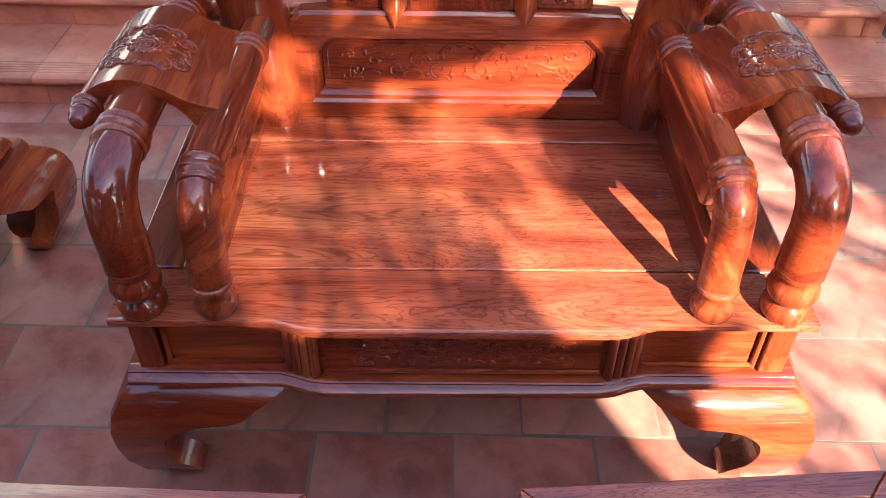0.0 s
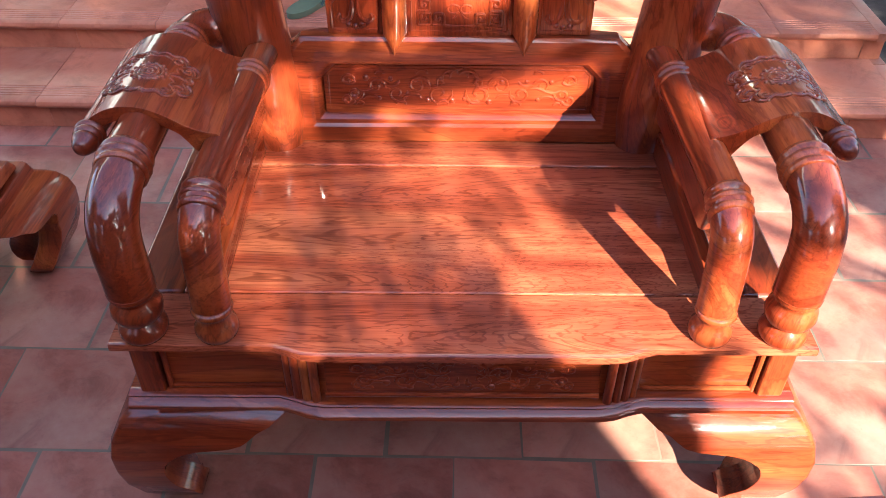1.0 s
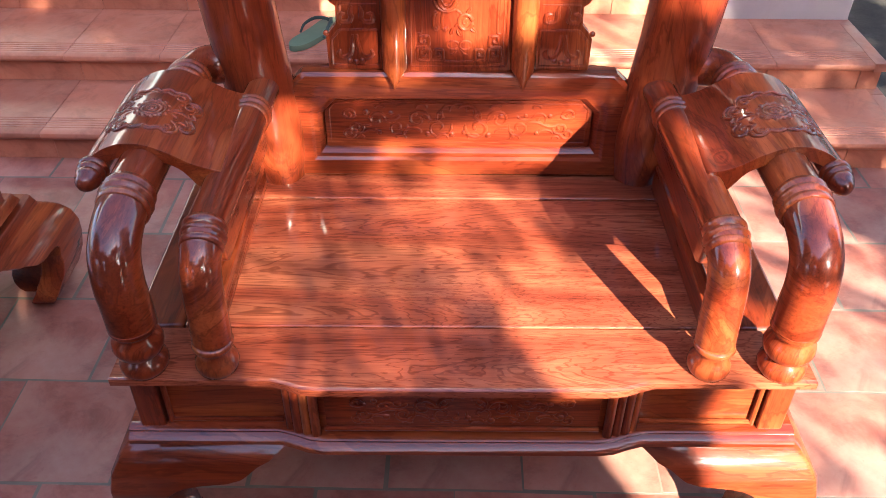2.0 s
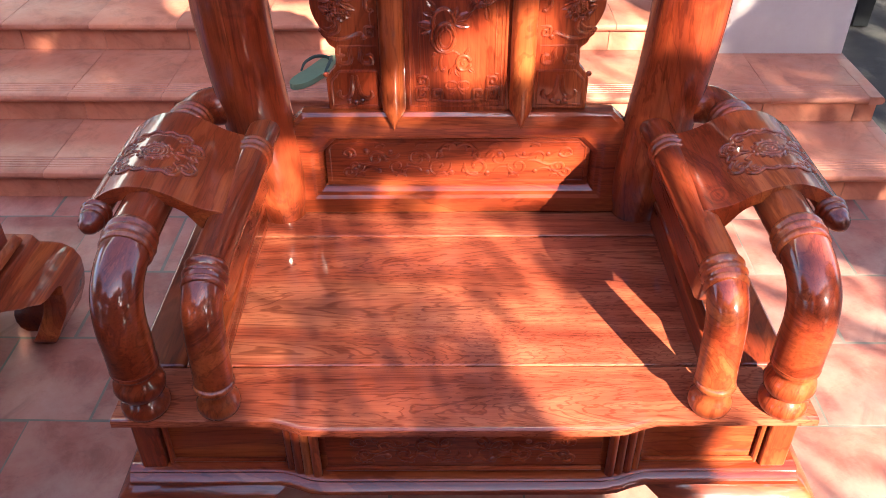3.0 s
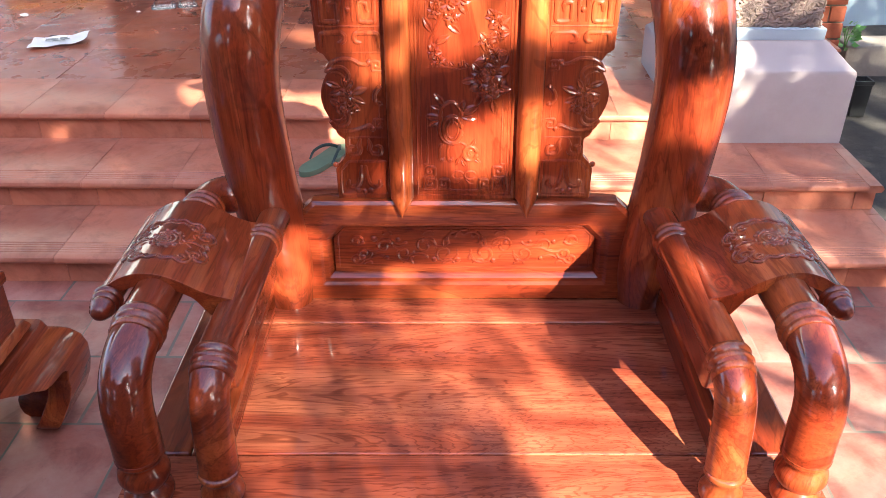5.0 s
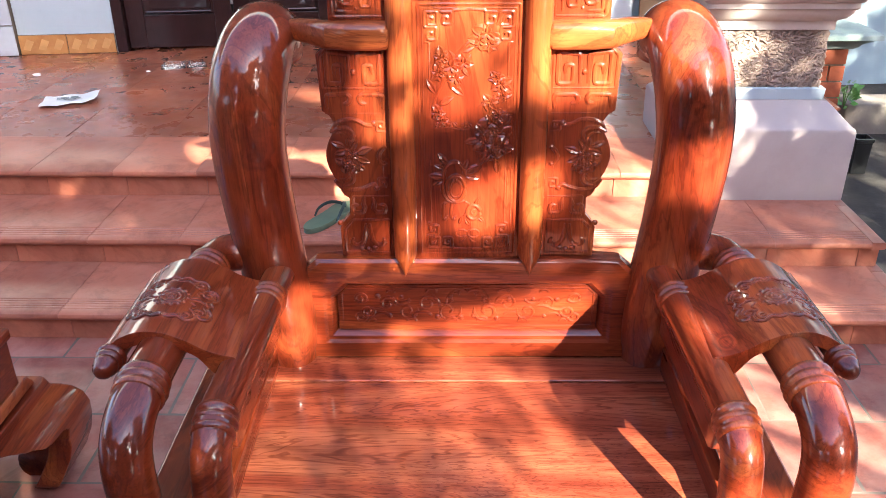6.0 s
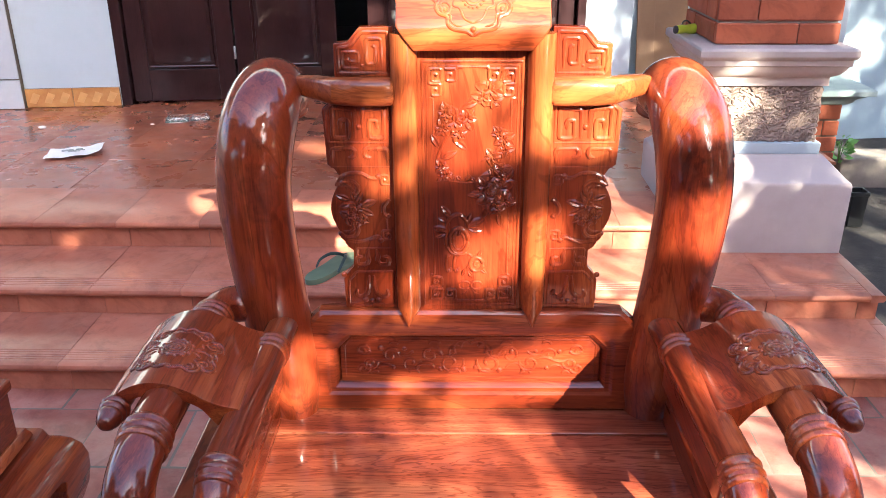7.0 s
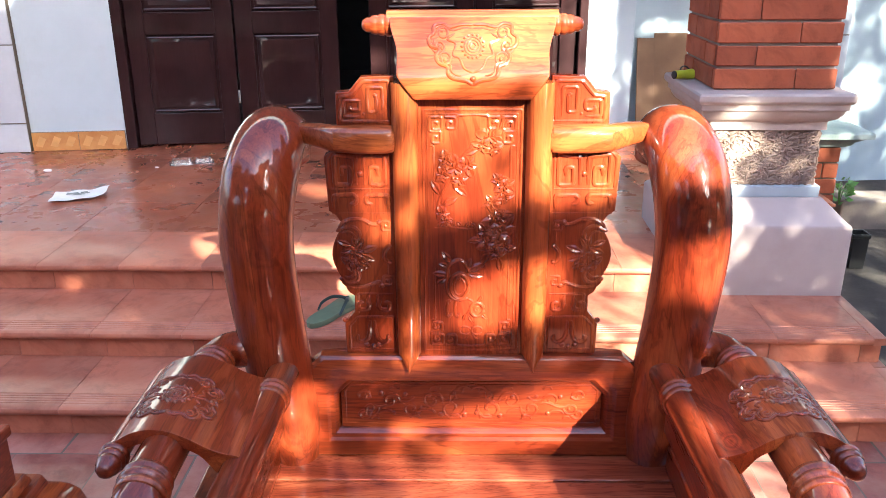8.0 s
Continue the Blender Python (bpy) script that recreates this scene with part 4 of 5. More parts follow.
for u, v in ((-0.040, 0.752), (-0.025, 0.752)):
    bead(bm, arc(CX + u, v, 0.0052, 60, 330, 0.0165, 14), face, 0.0034)
    boss(bm, CX + u + 0.001, v - 0.014, face, 0.0036, 0.9)
bead(bm, arc(CX + 0.011, 0.751, 0.0115, 0, 360, 0.0135, 20), face, 0.0040, 1.1)
bead(bm, curl(CX + 0.011, 0.750, 0.0065, 0.9, 60), face, 0.0020)
bead(bm, flowing([(CX - 0.006, 0.772), (CX + 0.002, 0.766), (CX + 0.000, 0.752), (CX - 0.008, 0.742)]), face, 0.0028)
for u, v, a in ((-0.010, 0.742, 250), (-0.004, 0.738, 300), (0.018, 0.742, 320), (0.012, 0.764, 60)):
    leaf_line(bm, CX + u, v, face, 0.013, a)
# ribbon at the foot
for s in (-1, 1):
    bead(bm, arc(CX + s * 0.011, 0.708, 0.0105, 0, 330, 0.008, 14), face, 0.0024)
    bead(bm, [(CX, 0.703), (CX + s * 0.009, 0.692), (CX + s * 0.016, 0.690)], face, 0.0024)
part("flower_carving", bm, carved_z, splat, "carved blossom branches and fruit in low relief")

# side wings of the splat, cut to an outline
for s in (-1, 1):
    def X(u):
        return CX + s * u
    wing_line = [(0.130, 0.659), (0.232, 0.659), (0.233, 0.718), (0.226, 0.730), (0.214, 0.744), (0.213, 0.776), (0.222, 0.782), (0.228, 0.791)]
    wing_line += [(0.226 + 0.024 * math.sin(math.pi * t / 12) , 0.797 + 0.118 * t / 12) for t in range(13)]
    wing_line += [(0.233, 0.919), (0.240, 0.930), (0.252, 0.938), (0.256, 1.036), (0.238, 1.050), (0.205, 1.056), (0.130, 1.056)]
    wing = part("splat_wing", prism([(X(u), v) for u, v in wing_line], 0.550, 0.572, "y"), carved_z, chair, "scroll-edged carved side wing", bevel=0.002)
    f2 = on_wall(0.550)
    bm = bmesh.new()
    lines = []
    # frames of the tiers
    lines.append([(0.142, 0.668), (0.224, 0.668), (0.224, 0.716), (0.208, 0.734), (0.142, 0.734), (0.142, 0.668)])
    lines.append([(0.142, 0.780), (0.206, 0.780), (0.206, 0.742)])
    lines.append([(0.142, 0.978), (0.142, 1.046), (0.190, 1.052), (0.236, 1.046), (0.249, 1.034), (0.248, 0.978), (0.142, 0.978)])
    lines.append([(0.142, 0.934), (0.246, 0.934)])
    bands = []
    for k in (-1, 1):
        bands.append([(0.194 + k * a, b) for a, b in ((0.007, 0.986), (0.007, 1.036), (0.044, 1.040), (0.044, 0.986), (0.018, 0.986), (0.018, 1.018), (0.032, 1.018), (0.032, 1.002))])
        bands.append([(0.194 + k * a, b) for a, b in ((0.048, 0.942), (0.048, 0.967), (0.014, 0.968), (0.007, 0.963), (0.009, 0.953), (0.020, 0.951))])
        bands.append([(0.178 + k * a, b) for a, b in ((0.007, 0.778), (0.010, 0.766), (0.008, 0.757), (0.012, 0.748), (0.029, 0.748), (0.029, 0.763), (0.018, 0.763))])
        bands.append([(0.182 + k * a, b) for a, b in ((0.004, 0.726), (0.005, 0.704), (0.009, 0.688), (0.022, 0.681), (0.031, 0.688), (0.027, 0.698))])
    # scrolls of the bulged tier: waves with rolled ends, hooks inside the rim, frets by the stile
    smooth_lines = [[(0.163, 0.917), (0.168, 0.913), (0.180, 0.915), (0.193, 0.922), (0.210, 0.923), (0.226, 0.918), (0.236, 0.906)],
                    [(0.240, 0.900), (0.226, 0.908), (0.210, 0.908), (0.200, 0.898), (0.203, 0.886), (0.211, 0.886)],
                    [(0.162, 0.797), (0.168, 0.803), (0.180, 0.799), (0.194, 0.794), (0.210, 0.793), (0.224, 0.797), (0.234, 0.806)],
                    [(0.238, 0.812), (0.226, 0.803), (0.211, 0.804), (0.203, 0.814), (0.206, 0.826), (0.213, 0.826)],
                    [(0.143, 0.875), (0.149, 0.871), (0.156, 0.860), (0.155, 0.848), (0.149, 0.842), (0.144, 0.846)]]
    lines.append(arc(0.222, 0.856, 0.022, 70, 290, 0.044, 16))
    lines.append(key_fret(0.142, 0.902, 0.017, 1, 1))
    lines.append(key_fret(0.142, 0.815, 0.017, 1, -1))
    lines.append([(0.150, 0.902), (0.150, 0.872)])
    lines.append([(0.150, 0.842), (0.150, 0.816)])
    for line in lines:
        bead(bm, [(X(u), v) for u, v in line], f2, 0.0030, 0.9)
    for line in smooth_lines:
        bead(bm, [(X(u), v) for u, v in flowing(line)], f2, 0.0044, 0.95)
    for line in bands:
        bead(bm, [(X(u), v) for u, v in line], f2, 0.0050, 0.85)
    # leafy flower in the middle
    for u, v, q, length in ((0.216, 0.874, 160, 0.020), (0.212, 0.866, 195, 0.020), (0.208, 0.872, 100, 0.016), (0.196, 0.862, 20, 0.024), (0.198, 0.856, -25, 0.022), (0.204, 0.868, 60, 0.018), (0.206, 0.850, 270, 0.016)):
        leaf_line(bm, X(u), v, f2, length, 180 - q if s > 0 else q)
    for u, v, r in ((0.205, 0.860, 0.009), (0.218, 0.842, 0.010), (0.206, 0.834, 0.010), (0.194, 0.838, 0.008)):
        blossom(bm, X(u), v, f2, r * 1.15)
    for u, v in ((0.163, 0.917), (0.162, 0.797)):
        boss(bm, X(u), v, f2, 0.0058, 0.9)
    for u, v in ((0.194, 1.006), (0.182, 0.674), (0.170, 0.677), (0.194, 0.677), (0.232, 0.728)):
        boss(bm, X(u), v, f2, 0.0055, 0.9)
    part("carving", bm, carved_z, wing, "carved scrolls and key fret in low relief")
    # small stepped block above the bar
    block = part("top_block", prism([(X(u), v) for u, v in ((0.132, 1.088), (0.231, 1.088), (0.231, 1.146), (0.208, 1.148), (0.200, 1.158), (0.188, 1.172), (0.132, 1.174))], 0.550, 0.574, "y"), carved_z, chair, bevel=0.002)
    bm = bmesh.new()
    for line in ([(0.140, 1.098), (0.223, 1.098), (0.223, 1.139), (0.204, 1.141), (0.184, 1.165), (0.140, 1.166), (0.140, 1.098)],
                 [(0.151, 1.106), (0.151, 1.155), (0.176, 1.155), (0.176, 1.113), (0.161, 1.113), (0.161, 1.142), (0.168, 1.142)],
                 [(0.191, 1.106), (0.217, 1.106), (0.217, 1.133), (0.190, 1.133), (0.190, 1.117), (0.206, 1.117), (0.206, 1.124)]):
        bead(bm, [(X(u), v) for u, v in line], f2, 0.0042, 0.9)
    boss(bm, X(0.184), 1.110, f2, 0.003)
    part("carving", bm, carved_z, block, "carved square key fret")
    # bar from the column to the stile, flared at the stile
    rings = []
    for u, h, d in ((0.328, 0.014, 0.015), (0.30, 0.018, 0.018), (0.265, 0.021, 0.022), (0.235, 0.023, 0.025), (0.20, 0.024, 0.027), (0.150, 0.024, 0.028), (0.136, 0.023, 0.026), (0.124, 0.014, 0.016)):
        zc, yc = 1.068 - 0.006 * ease(0.25, 0.32, u), 0.548 + 0.085 * ease(0.22, 0.325, u)
        rings.append([(X(u), yc + d * math.copysign(abs(math.cos(a)) ** 0.6, math.cos(a)), zc + h * math.copysign(abs(math.sin(a)) ** 0.6, math.sin(a))) for a in (2 * math.pi * k / 20 for k in range(20))])
    part("back_bar", loft(rings), pale_x, chair)


# crest: a rolled slab with a lip, finials and a carved medallion
def crest_point(u, t):
    """u across from -1 to 1, t upwards from 0 to 1 on the crest's front face."""
    z = 1.138 + 0.128 * t
    y = 0.519 - 0.014 * math.sin(math.pi * min(1, t * 1.6)) * (1 - t) + 0.062 * t * t
    half = 0.097 + 0.028 * min(1, t / 0.30) + 0.0145 * ease(0.55, 1.0, t)
    return Vector((CX + u * half, y, z))


bm = bmesh.new()
rings = []
for i in range(17):
    t = i / 16
    rows = [crest_point(-1 + 2 * k / 12, t) for k in range(13)]
    back = [Vector((p.x, 0.596 + 0.02 * t, p.z)) for p in (rows[-1], rows[0])]
    rings.append(rows + back)
loft(rings, bm)
crest = part("crest", bm, pale_x, chair, "curved crest slab above the splat", bevel=0.003)
top_mid = crest_point(0, 1)
part("crest_roll", tube([(CX - 0.1435, top_mid.y + 0.018, 1.258), (CX + 0.1435, top_mid.y + 0.018, 1.258)], 0.0185, 20), pale_x, crest)
for s in (-1, 1):
    part("finial", finial((CX + s * 0.138, top_mid.y + 0.016, 1.252), (s, 0, 0), 0.0195), pale_x, crest, smooth=70)


def crest_place(a, b):
    t, u = 0.600 + 0.92 * b / 0.132, 0.93 * a / 0.127
    p, q, r = crest_point(u, t), crest_point(u + 0.01, t), crest_point(u, t + 0.01)
    nor = (q - p).cross(r - p).normalized()
    return p, nor if nor.y < 0 else -nor


bm = bmesh.new()
outline = []
for a, b in ((0, -0.058), (0.012, -0.050), (0.034, -0.046), (0.044, -0.038), (0.046, -0.026), (0.060, -0.020), (0.066, -0.008), (0.060, 0.002), (0.074, 0.008), (0.076, 0.022), (0.066, 0.030), (0.064, 0.042), (0.050, 0.046), (0.038, 0.040), (0.020, 0.044), (0, 0.044)):
    outline.append((a, b))
smooth_line = [(p.x, p.y) for p in spline([(a, b, 0) for a, b in outline], 4)]
for s in (-1, 1):
    bead(bm, [(s * a, b) for a, b in smooth_line], crest_place, 0.0036)
    bead(bm, [(s * 0.88 * a, 0.86 * b) for a, b in smooth_line[6:]], crest_place, 0.0018)
    bead(bm, curl(s * 0.052, 0.030, 0.014, 1.4, 90 * (1 - s), s), crest_place, 0.0022)
    bead(bm, curl(s * 0.060, 0.008, 0.0135, 1.4, 90 * (1 - s), -s), crest_place, 0.0022)
    bead(bm, curl(s * 0.050, -0.014, 0.014, 1.4, 90 * (1 - s), s), crest_place, 0.0022)
    bead(bm, [(s * p.x, p.y) for p in spline([(0, -0.036, 0), (0.016, -0.028, 0), (0.024, -0.012, 0), (0.036, -0.006, 0), (0.030, 0.012, 0), (0.044, 0.020, 0), (0.030, 0.030, 0)], 4)], crest_place, 0.0022)
    boss(bm, s * 0.050, -0.014, crest_place, 0.004)
    boss(bm, s * 0.058, 0.008, crest_place, 0.004)
for rr, k in ((0.015, 0.0018), (0.010, 0.0016), (0.005, 0.0016)):
    bead(bm, arc(0, 0.008, rr, 0, 360, n=28), crest_place, k)
for k in range(16):
    a = 2 * math.pi * k / 16
    boss(bm, 0.0195 * math.cos(a), 0.008 + 0.0195 * math.sin(a), crest_place, 0.0028)
boss(bm, 0, -0.046, crest_place, 0.005, 0.8)
part("carving", bm, pale_x, crest, "carved cloud medallion with a ringed flower")


# ---- the bench beside the chair ----
bench = thing("wooden_bench", "long lacquered hardwood bench with scrolled bracket legs", "bench", pose(-0.940, 0.208, 0, 0, 0, 90))
part("seat_board", box(-1.28, 0.435, 0.036, 0.60, SEAT - 0.026, SEAT), wood_x, bench, bevel=0.005)
part("apron", box(-1.26, 0.455, 0.062, 0.082, 0.262, SEAT - 0.024), wood_x, bench, bevel=0.003)
part("apron", box(0.435, 0.455, 0.082, 0.58, 0.262, SEAT - 0.024), wood_y, bench, bevel=0.003)
part("base_moulding", loft([[(x, y, z) for y, z in ((0.084, 0.284), (0.058, 0.284), (0.054, 0.278), (0.047, 0.274), (0.044, 0.266), (0.050, 0.258), (0.12, 0.256), (0.12, 0.284))] for x in (-1.28, 0.480)]), wood_x, bench)
for m0 in (1, -1):
    for fy in (1, -1):
        leg = mirrored(scroll_leg(0.574, tongue=0.045), 1, fy, 0.305)
        for v in leg.verts:
            v.co = (v.co.x + 0.004 if m0 > 0 else -0.784 - v.co.x, v.co.y - 0.022, v.co.z * 0.885)
        part("leg", leg, wood_x, bench, bevel=0.003)


# ---- two low stools before the chair ----
def stool(m):
    st = thing("low_stool", "low square lacquered wooden stool with a flat framed top", "stool", m, "stools before the chair")
    h, t = 0.225, 0.44
    part("top", box(-h + 0.035, h - 0.035, -h + 0.035, h - 0.035, t - 0.020, t - 0.0015), wood_seat, st, bevel=0.002)
    for k in range(4):
        bm = prism([(-h, h), (h, h), (h - 0.036, h - 0.036), (-h + 0.036, h - 0.036)], t - 0.028, t, "z")
        bmesh.ops.rotate(bm, verts=bm.verts, matrix=Matrix.Rotation(k * math.pi / 2, 3, "Z"))
        part("top_frame", bm, wood_seat, st, bevel=0.003)
        bm = box(-h + 0.03, h - 0.03, h - 0.045, h - 0.025, t - 0.31, t - 0.027)
        bmesh.ops.rotate(bm, verts=bm.verts, matrix=Matrix.Rotation(k * math.pi / 2, 3, "Z"))
        part("apron", bm, wood_x if k % 2 == 0 else wood_y, st, bevel=0.003)
        a = k * math.pi / 2 + math.pi / 4
        r = math.sqrt(2)
        path = [(r * (h - q) * math.cos(a), r * (h - q) * math.sin(a), z) for q, z in ((0.045, t - 0.028), (0.035, 0.30), (0.040, 0.18), (0.050, 0.08), (0.040, 0.02), (0.036, 0.0))]
        part("leg", tube(spline(path, 4), lambda q: 0.030 - 0.008 * math.sin(math.pi * q), 12), wood_z, st)
    return st


first = stool(pose(-0.418, -0.496, 0, 0, 0, -1.3))
copy_thing(first, pose(0.304, -0.470, 0, 0, 0, 4.5))

# ---- small things on the steps and the porch ----
# rubber sandal: a waisted sole and a forked strap
sandal = thing("sandal", "green rubber flip-flop sandal lying on the second step", "sandal", pose(-0.470, 1.735, RISE[1], 0, 0, -27))


def sole_outline(k):
    pts = []
    for i in range(40):
        a = 2 * math.pi * i / 40
        y = math.sin(a)
        w = 0.046 + 0.008 * y - 0.010 * math.cos(3.0 * y)
        pts.append((math.cos(a) * w * k + 0.004 * y, y * 0.135 * (1 - 0.05 * (1 - k))))
    return pts


part("sole", loft([[(x, y, z) for x, y in sole_outline(k)] for k, z in ((0.96, 0.001), (1.0, 0.005), (1.0, 0.016), (0.97, 0.019))]), sole_rubber, sandal)
for s in (-1, 1):
    part("strap", tube(spline([(0.004, 0.075, 0.018), (s * 0.008, 0.068, 0.034), (s * 0.030, 0.035, 0.044), (s * 0.044, -0.005, 0.036), (s * 0.045, -0.030, 0.016)], 6), lambda q: 0.0042 + 0.002 * math.sin(math.pi * q), 10, squash=0.6), strap_rubber, sandal, "dark green strap")
part("toe_post", lathe([(0.004, 0), (0.004, 0.018), (0.006, 0.022)], (0.004, 0.076, 0.014), sides=10), strap_rubber, sandal)

# printed sheet of paper, slightly curled
sheet_thing = thing("paper_sheet", "crumpled white sheet of paper with a grey print on the porch", "paper", pose(-1.79, 2.775, RISE[2] + 0.004, 0, 0, 20))
bm = bmesh.new()
bmesh.ops.create_grid(bm, x_segments=12, y_segments=8, size=0.5)
for v in bm.verts:
    x, y = v.co.x, v.co.y
    v.co = (x * 0.235 + 0.02 * y, y * 0.155, 0.004 + 0.012 * max(0, x) ** 2 * 4 + 0.006 * math.sin(7 * x + 4 * y) ** 2)
bmesh.ops.solidify(bm, geom=bm.faces[:], thickness=0.0006)
part("page", bm, paper_white, sheet_thing)
bm = bmesh.new()
for k, (u, v, w, h) in enumerate(((-0.03, 0.012, 0.05, 0.010), (-0.02, -0.004, 0.07, 0.012), (0.0, -0.022, 0.05, 0.010), (0.02, 0.012, 0.03, 0.016), (0.03, -0.006, 0.03, 0.012))):
    box(u - w / 2, u + w / 2, v - h / 2, v + h / 2, 0.0135, 0.0142, bm)
part("print", bm, ink_grey, sheet_thing, "grey printed blot")

# clear crumpled plastic tray
tray = thing("plastic_wrapper", "clear crumpled plastic wrapper on the porch floor", "wrapper", pose(-1.48, 3.40, RISE[2] + 0.002, 0, 0, 18))
for k, (u0, w) in enumerate(((-0.10, 0.12), (0.025, 0.10))):
    rings = [[(u0 + i, -0.045 + i, z), (u0 + w - i, -0.045 + i, z), (u0 + w - i, 0.05 - i, z), (u0 + i, 0.05 - i, z)] for i, z in ((0, 0.0), (0.0, 0.003), (0.006, 0.004), (0.014, 0.022), (0.02, 0.022), (0.022, 0.006), (0.04, 0.006))]
    part("cell", loft(rings), clear_film, tray, bevel=0.002)
for u, v, r in ((-2.15, 3.22, 0.022), (-2.62, 3.12, 0.014), (-1.62, 3.30, 0.012)):
    bm = bmesh.new()
    bmesh.ops.create_icosphere(bm, subdivisions=2, radius=r)
    for q in bm.verts:
        q.co = Vector((q.co.x, q.co.y * 0.7, q.co.z * 0.35)) * (1 + 0.35 * noise.noise(q.co * 60))
    solo("paper_scrap", bm, paper_white, "tiny crumpled scrap of white paper on the porch", "scrap", pose(u, v, RISE[2] + r * 0.33), group="scraps")

# torch on the column's cap
torch = thing("torch", "small yellow-green plastic torch with a black wrist loop", "torch", pose(0.772, 2.255, 0.922, 0, 0, 20))
part("barrel", lathe([(0.010, -0.038), (0.015, -0.036), (0.016, -0.020), (0.015, 0.0), (0.017, 0.014), (0.019, 0.034), (0.017, 0.038)], (0, 0, 0.006), (1, 0, 0), 18), yellow_plastic, torch)
part("lens_ring", lathe([(0.012, 0), (0.0145, 0.001), (0.0145, 0.006), (0.010, 0.007)], (-0.0445, 0, 0.006), (1, 0, 0), 16), black_plastic, torch)
part("wrist_loop", tube(spline([(-0.01, 0.012, 0.018), (0.0, 0.018, 0.030), (0.016, 0.018, 0.032), (0.028, 0.012, 0.022)], 6), 0.003, 8), black_plastic, torch)

# boards leaning on the wall behind the column
for k, (u, w, h, lean) in enumerate(((2.915, 0.105, 0.560, 9), (3.02, 0.20, 0.585, 8))):
    bm = box(0, w, -0.006, 0.006, 0, h)
    solo("board", bm, ply, "raw brown plywood board leaning against the wall", "board", WALL @ pose(u, 0.02 + 0.015 * k, 0.002, -lean, 0, 0), group="boards against the wall", bevel=0.002)

# dark box and a small herb by the low wall
solo("plastic_crate", loft([[(-w, -w, z), (w, -w, z), (w, w, z), (-w, w, z)] for w, z in ((0.034, 0), (0.038, 0.15), (0.042, 0.152), (0.042, 0.17), (0.034, 0.17), (0.032, 0.02))]), black_plastic, "black plastic pot standing on the soil", "pot", pose(1.80, 2.86, -0.055), bevel=0.002)
herb = thing("herb", "small bright green weed growing beside the brick pier", "weed", pose(1.93, 3.385, 0.09))
bm = bmesh.new()
rnd = random.Random(6)
for k in range(60):
    a, t, s = rnd.uniform(0, 6.28), rnd.uniform(0.02, 0.13), rnd.uniform(0.026, 0.048)
    c = Vector((0.05 * math.cos(a) * (0.3 + t * 5), 0.03 * math.sin(a), t))
    d = Vector((math.cos(a), math.sin(a), rnd.uniform(-0.2, 0.6))).normalized()
    e = d.orthogonal().normalized()
    v = [bm.verts.new(c + q) for q in (Vector((0, 0, 0)), d * s * 0.5 + e * s * 0.30, d * s, d * s * 0.5 - e * s * 0.30)]
    bm.faces.new(v)
tagged(part("leaves", bm, herb_green, herb, smooth=0), kind="")
bm = bmesh.new()
for k in range(5):
    a = k * 1.3
    tube([(0, 0, 0), (0.012 * math.cos(a), 0.012 * math.sin(a), 0.07), (0.03 * math.cos(a), 0.02 * math.sin(a), 0.11)], 0.0022, 6, bm)
part("stem", bm, herb_green, herb)
# dry leaf on the courtyard beside the chair
leaf = thing("dry_leaf", "small dry green-grey leaf lying on the clay tiles", "leaf", pose(0.700, 0.845, 0.002, 0, 0, 40))
bm = bmesh.new()
for s in (-1, 1):
    v = [bm.verts.new(p) for p in ((0, 0, 0.001), (0.012, s * 0.008, 0.010), (0.034, s * 0.012, 0.014), (0.050, 0, 0.004), (0.025, 0, 0.001))]
    bm.faces.new(v)
part("blade", bm, plain("dry_leaf", (0.30, 0.27, 0.12), 0.7), leaf, smooth=0)


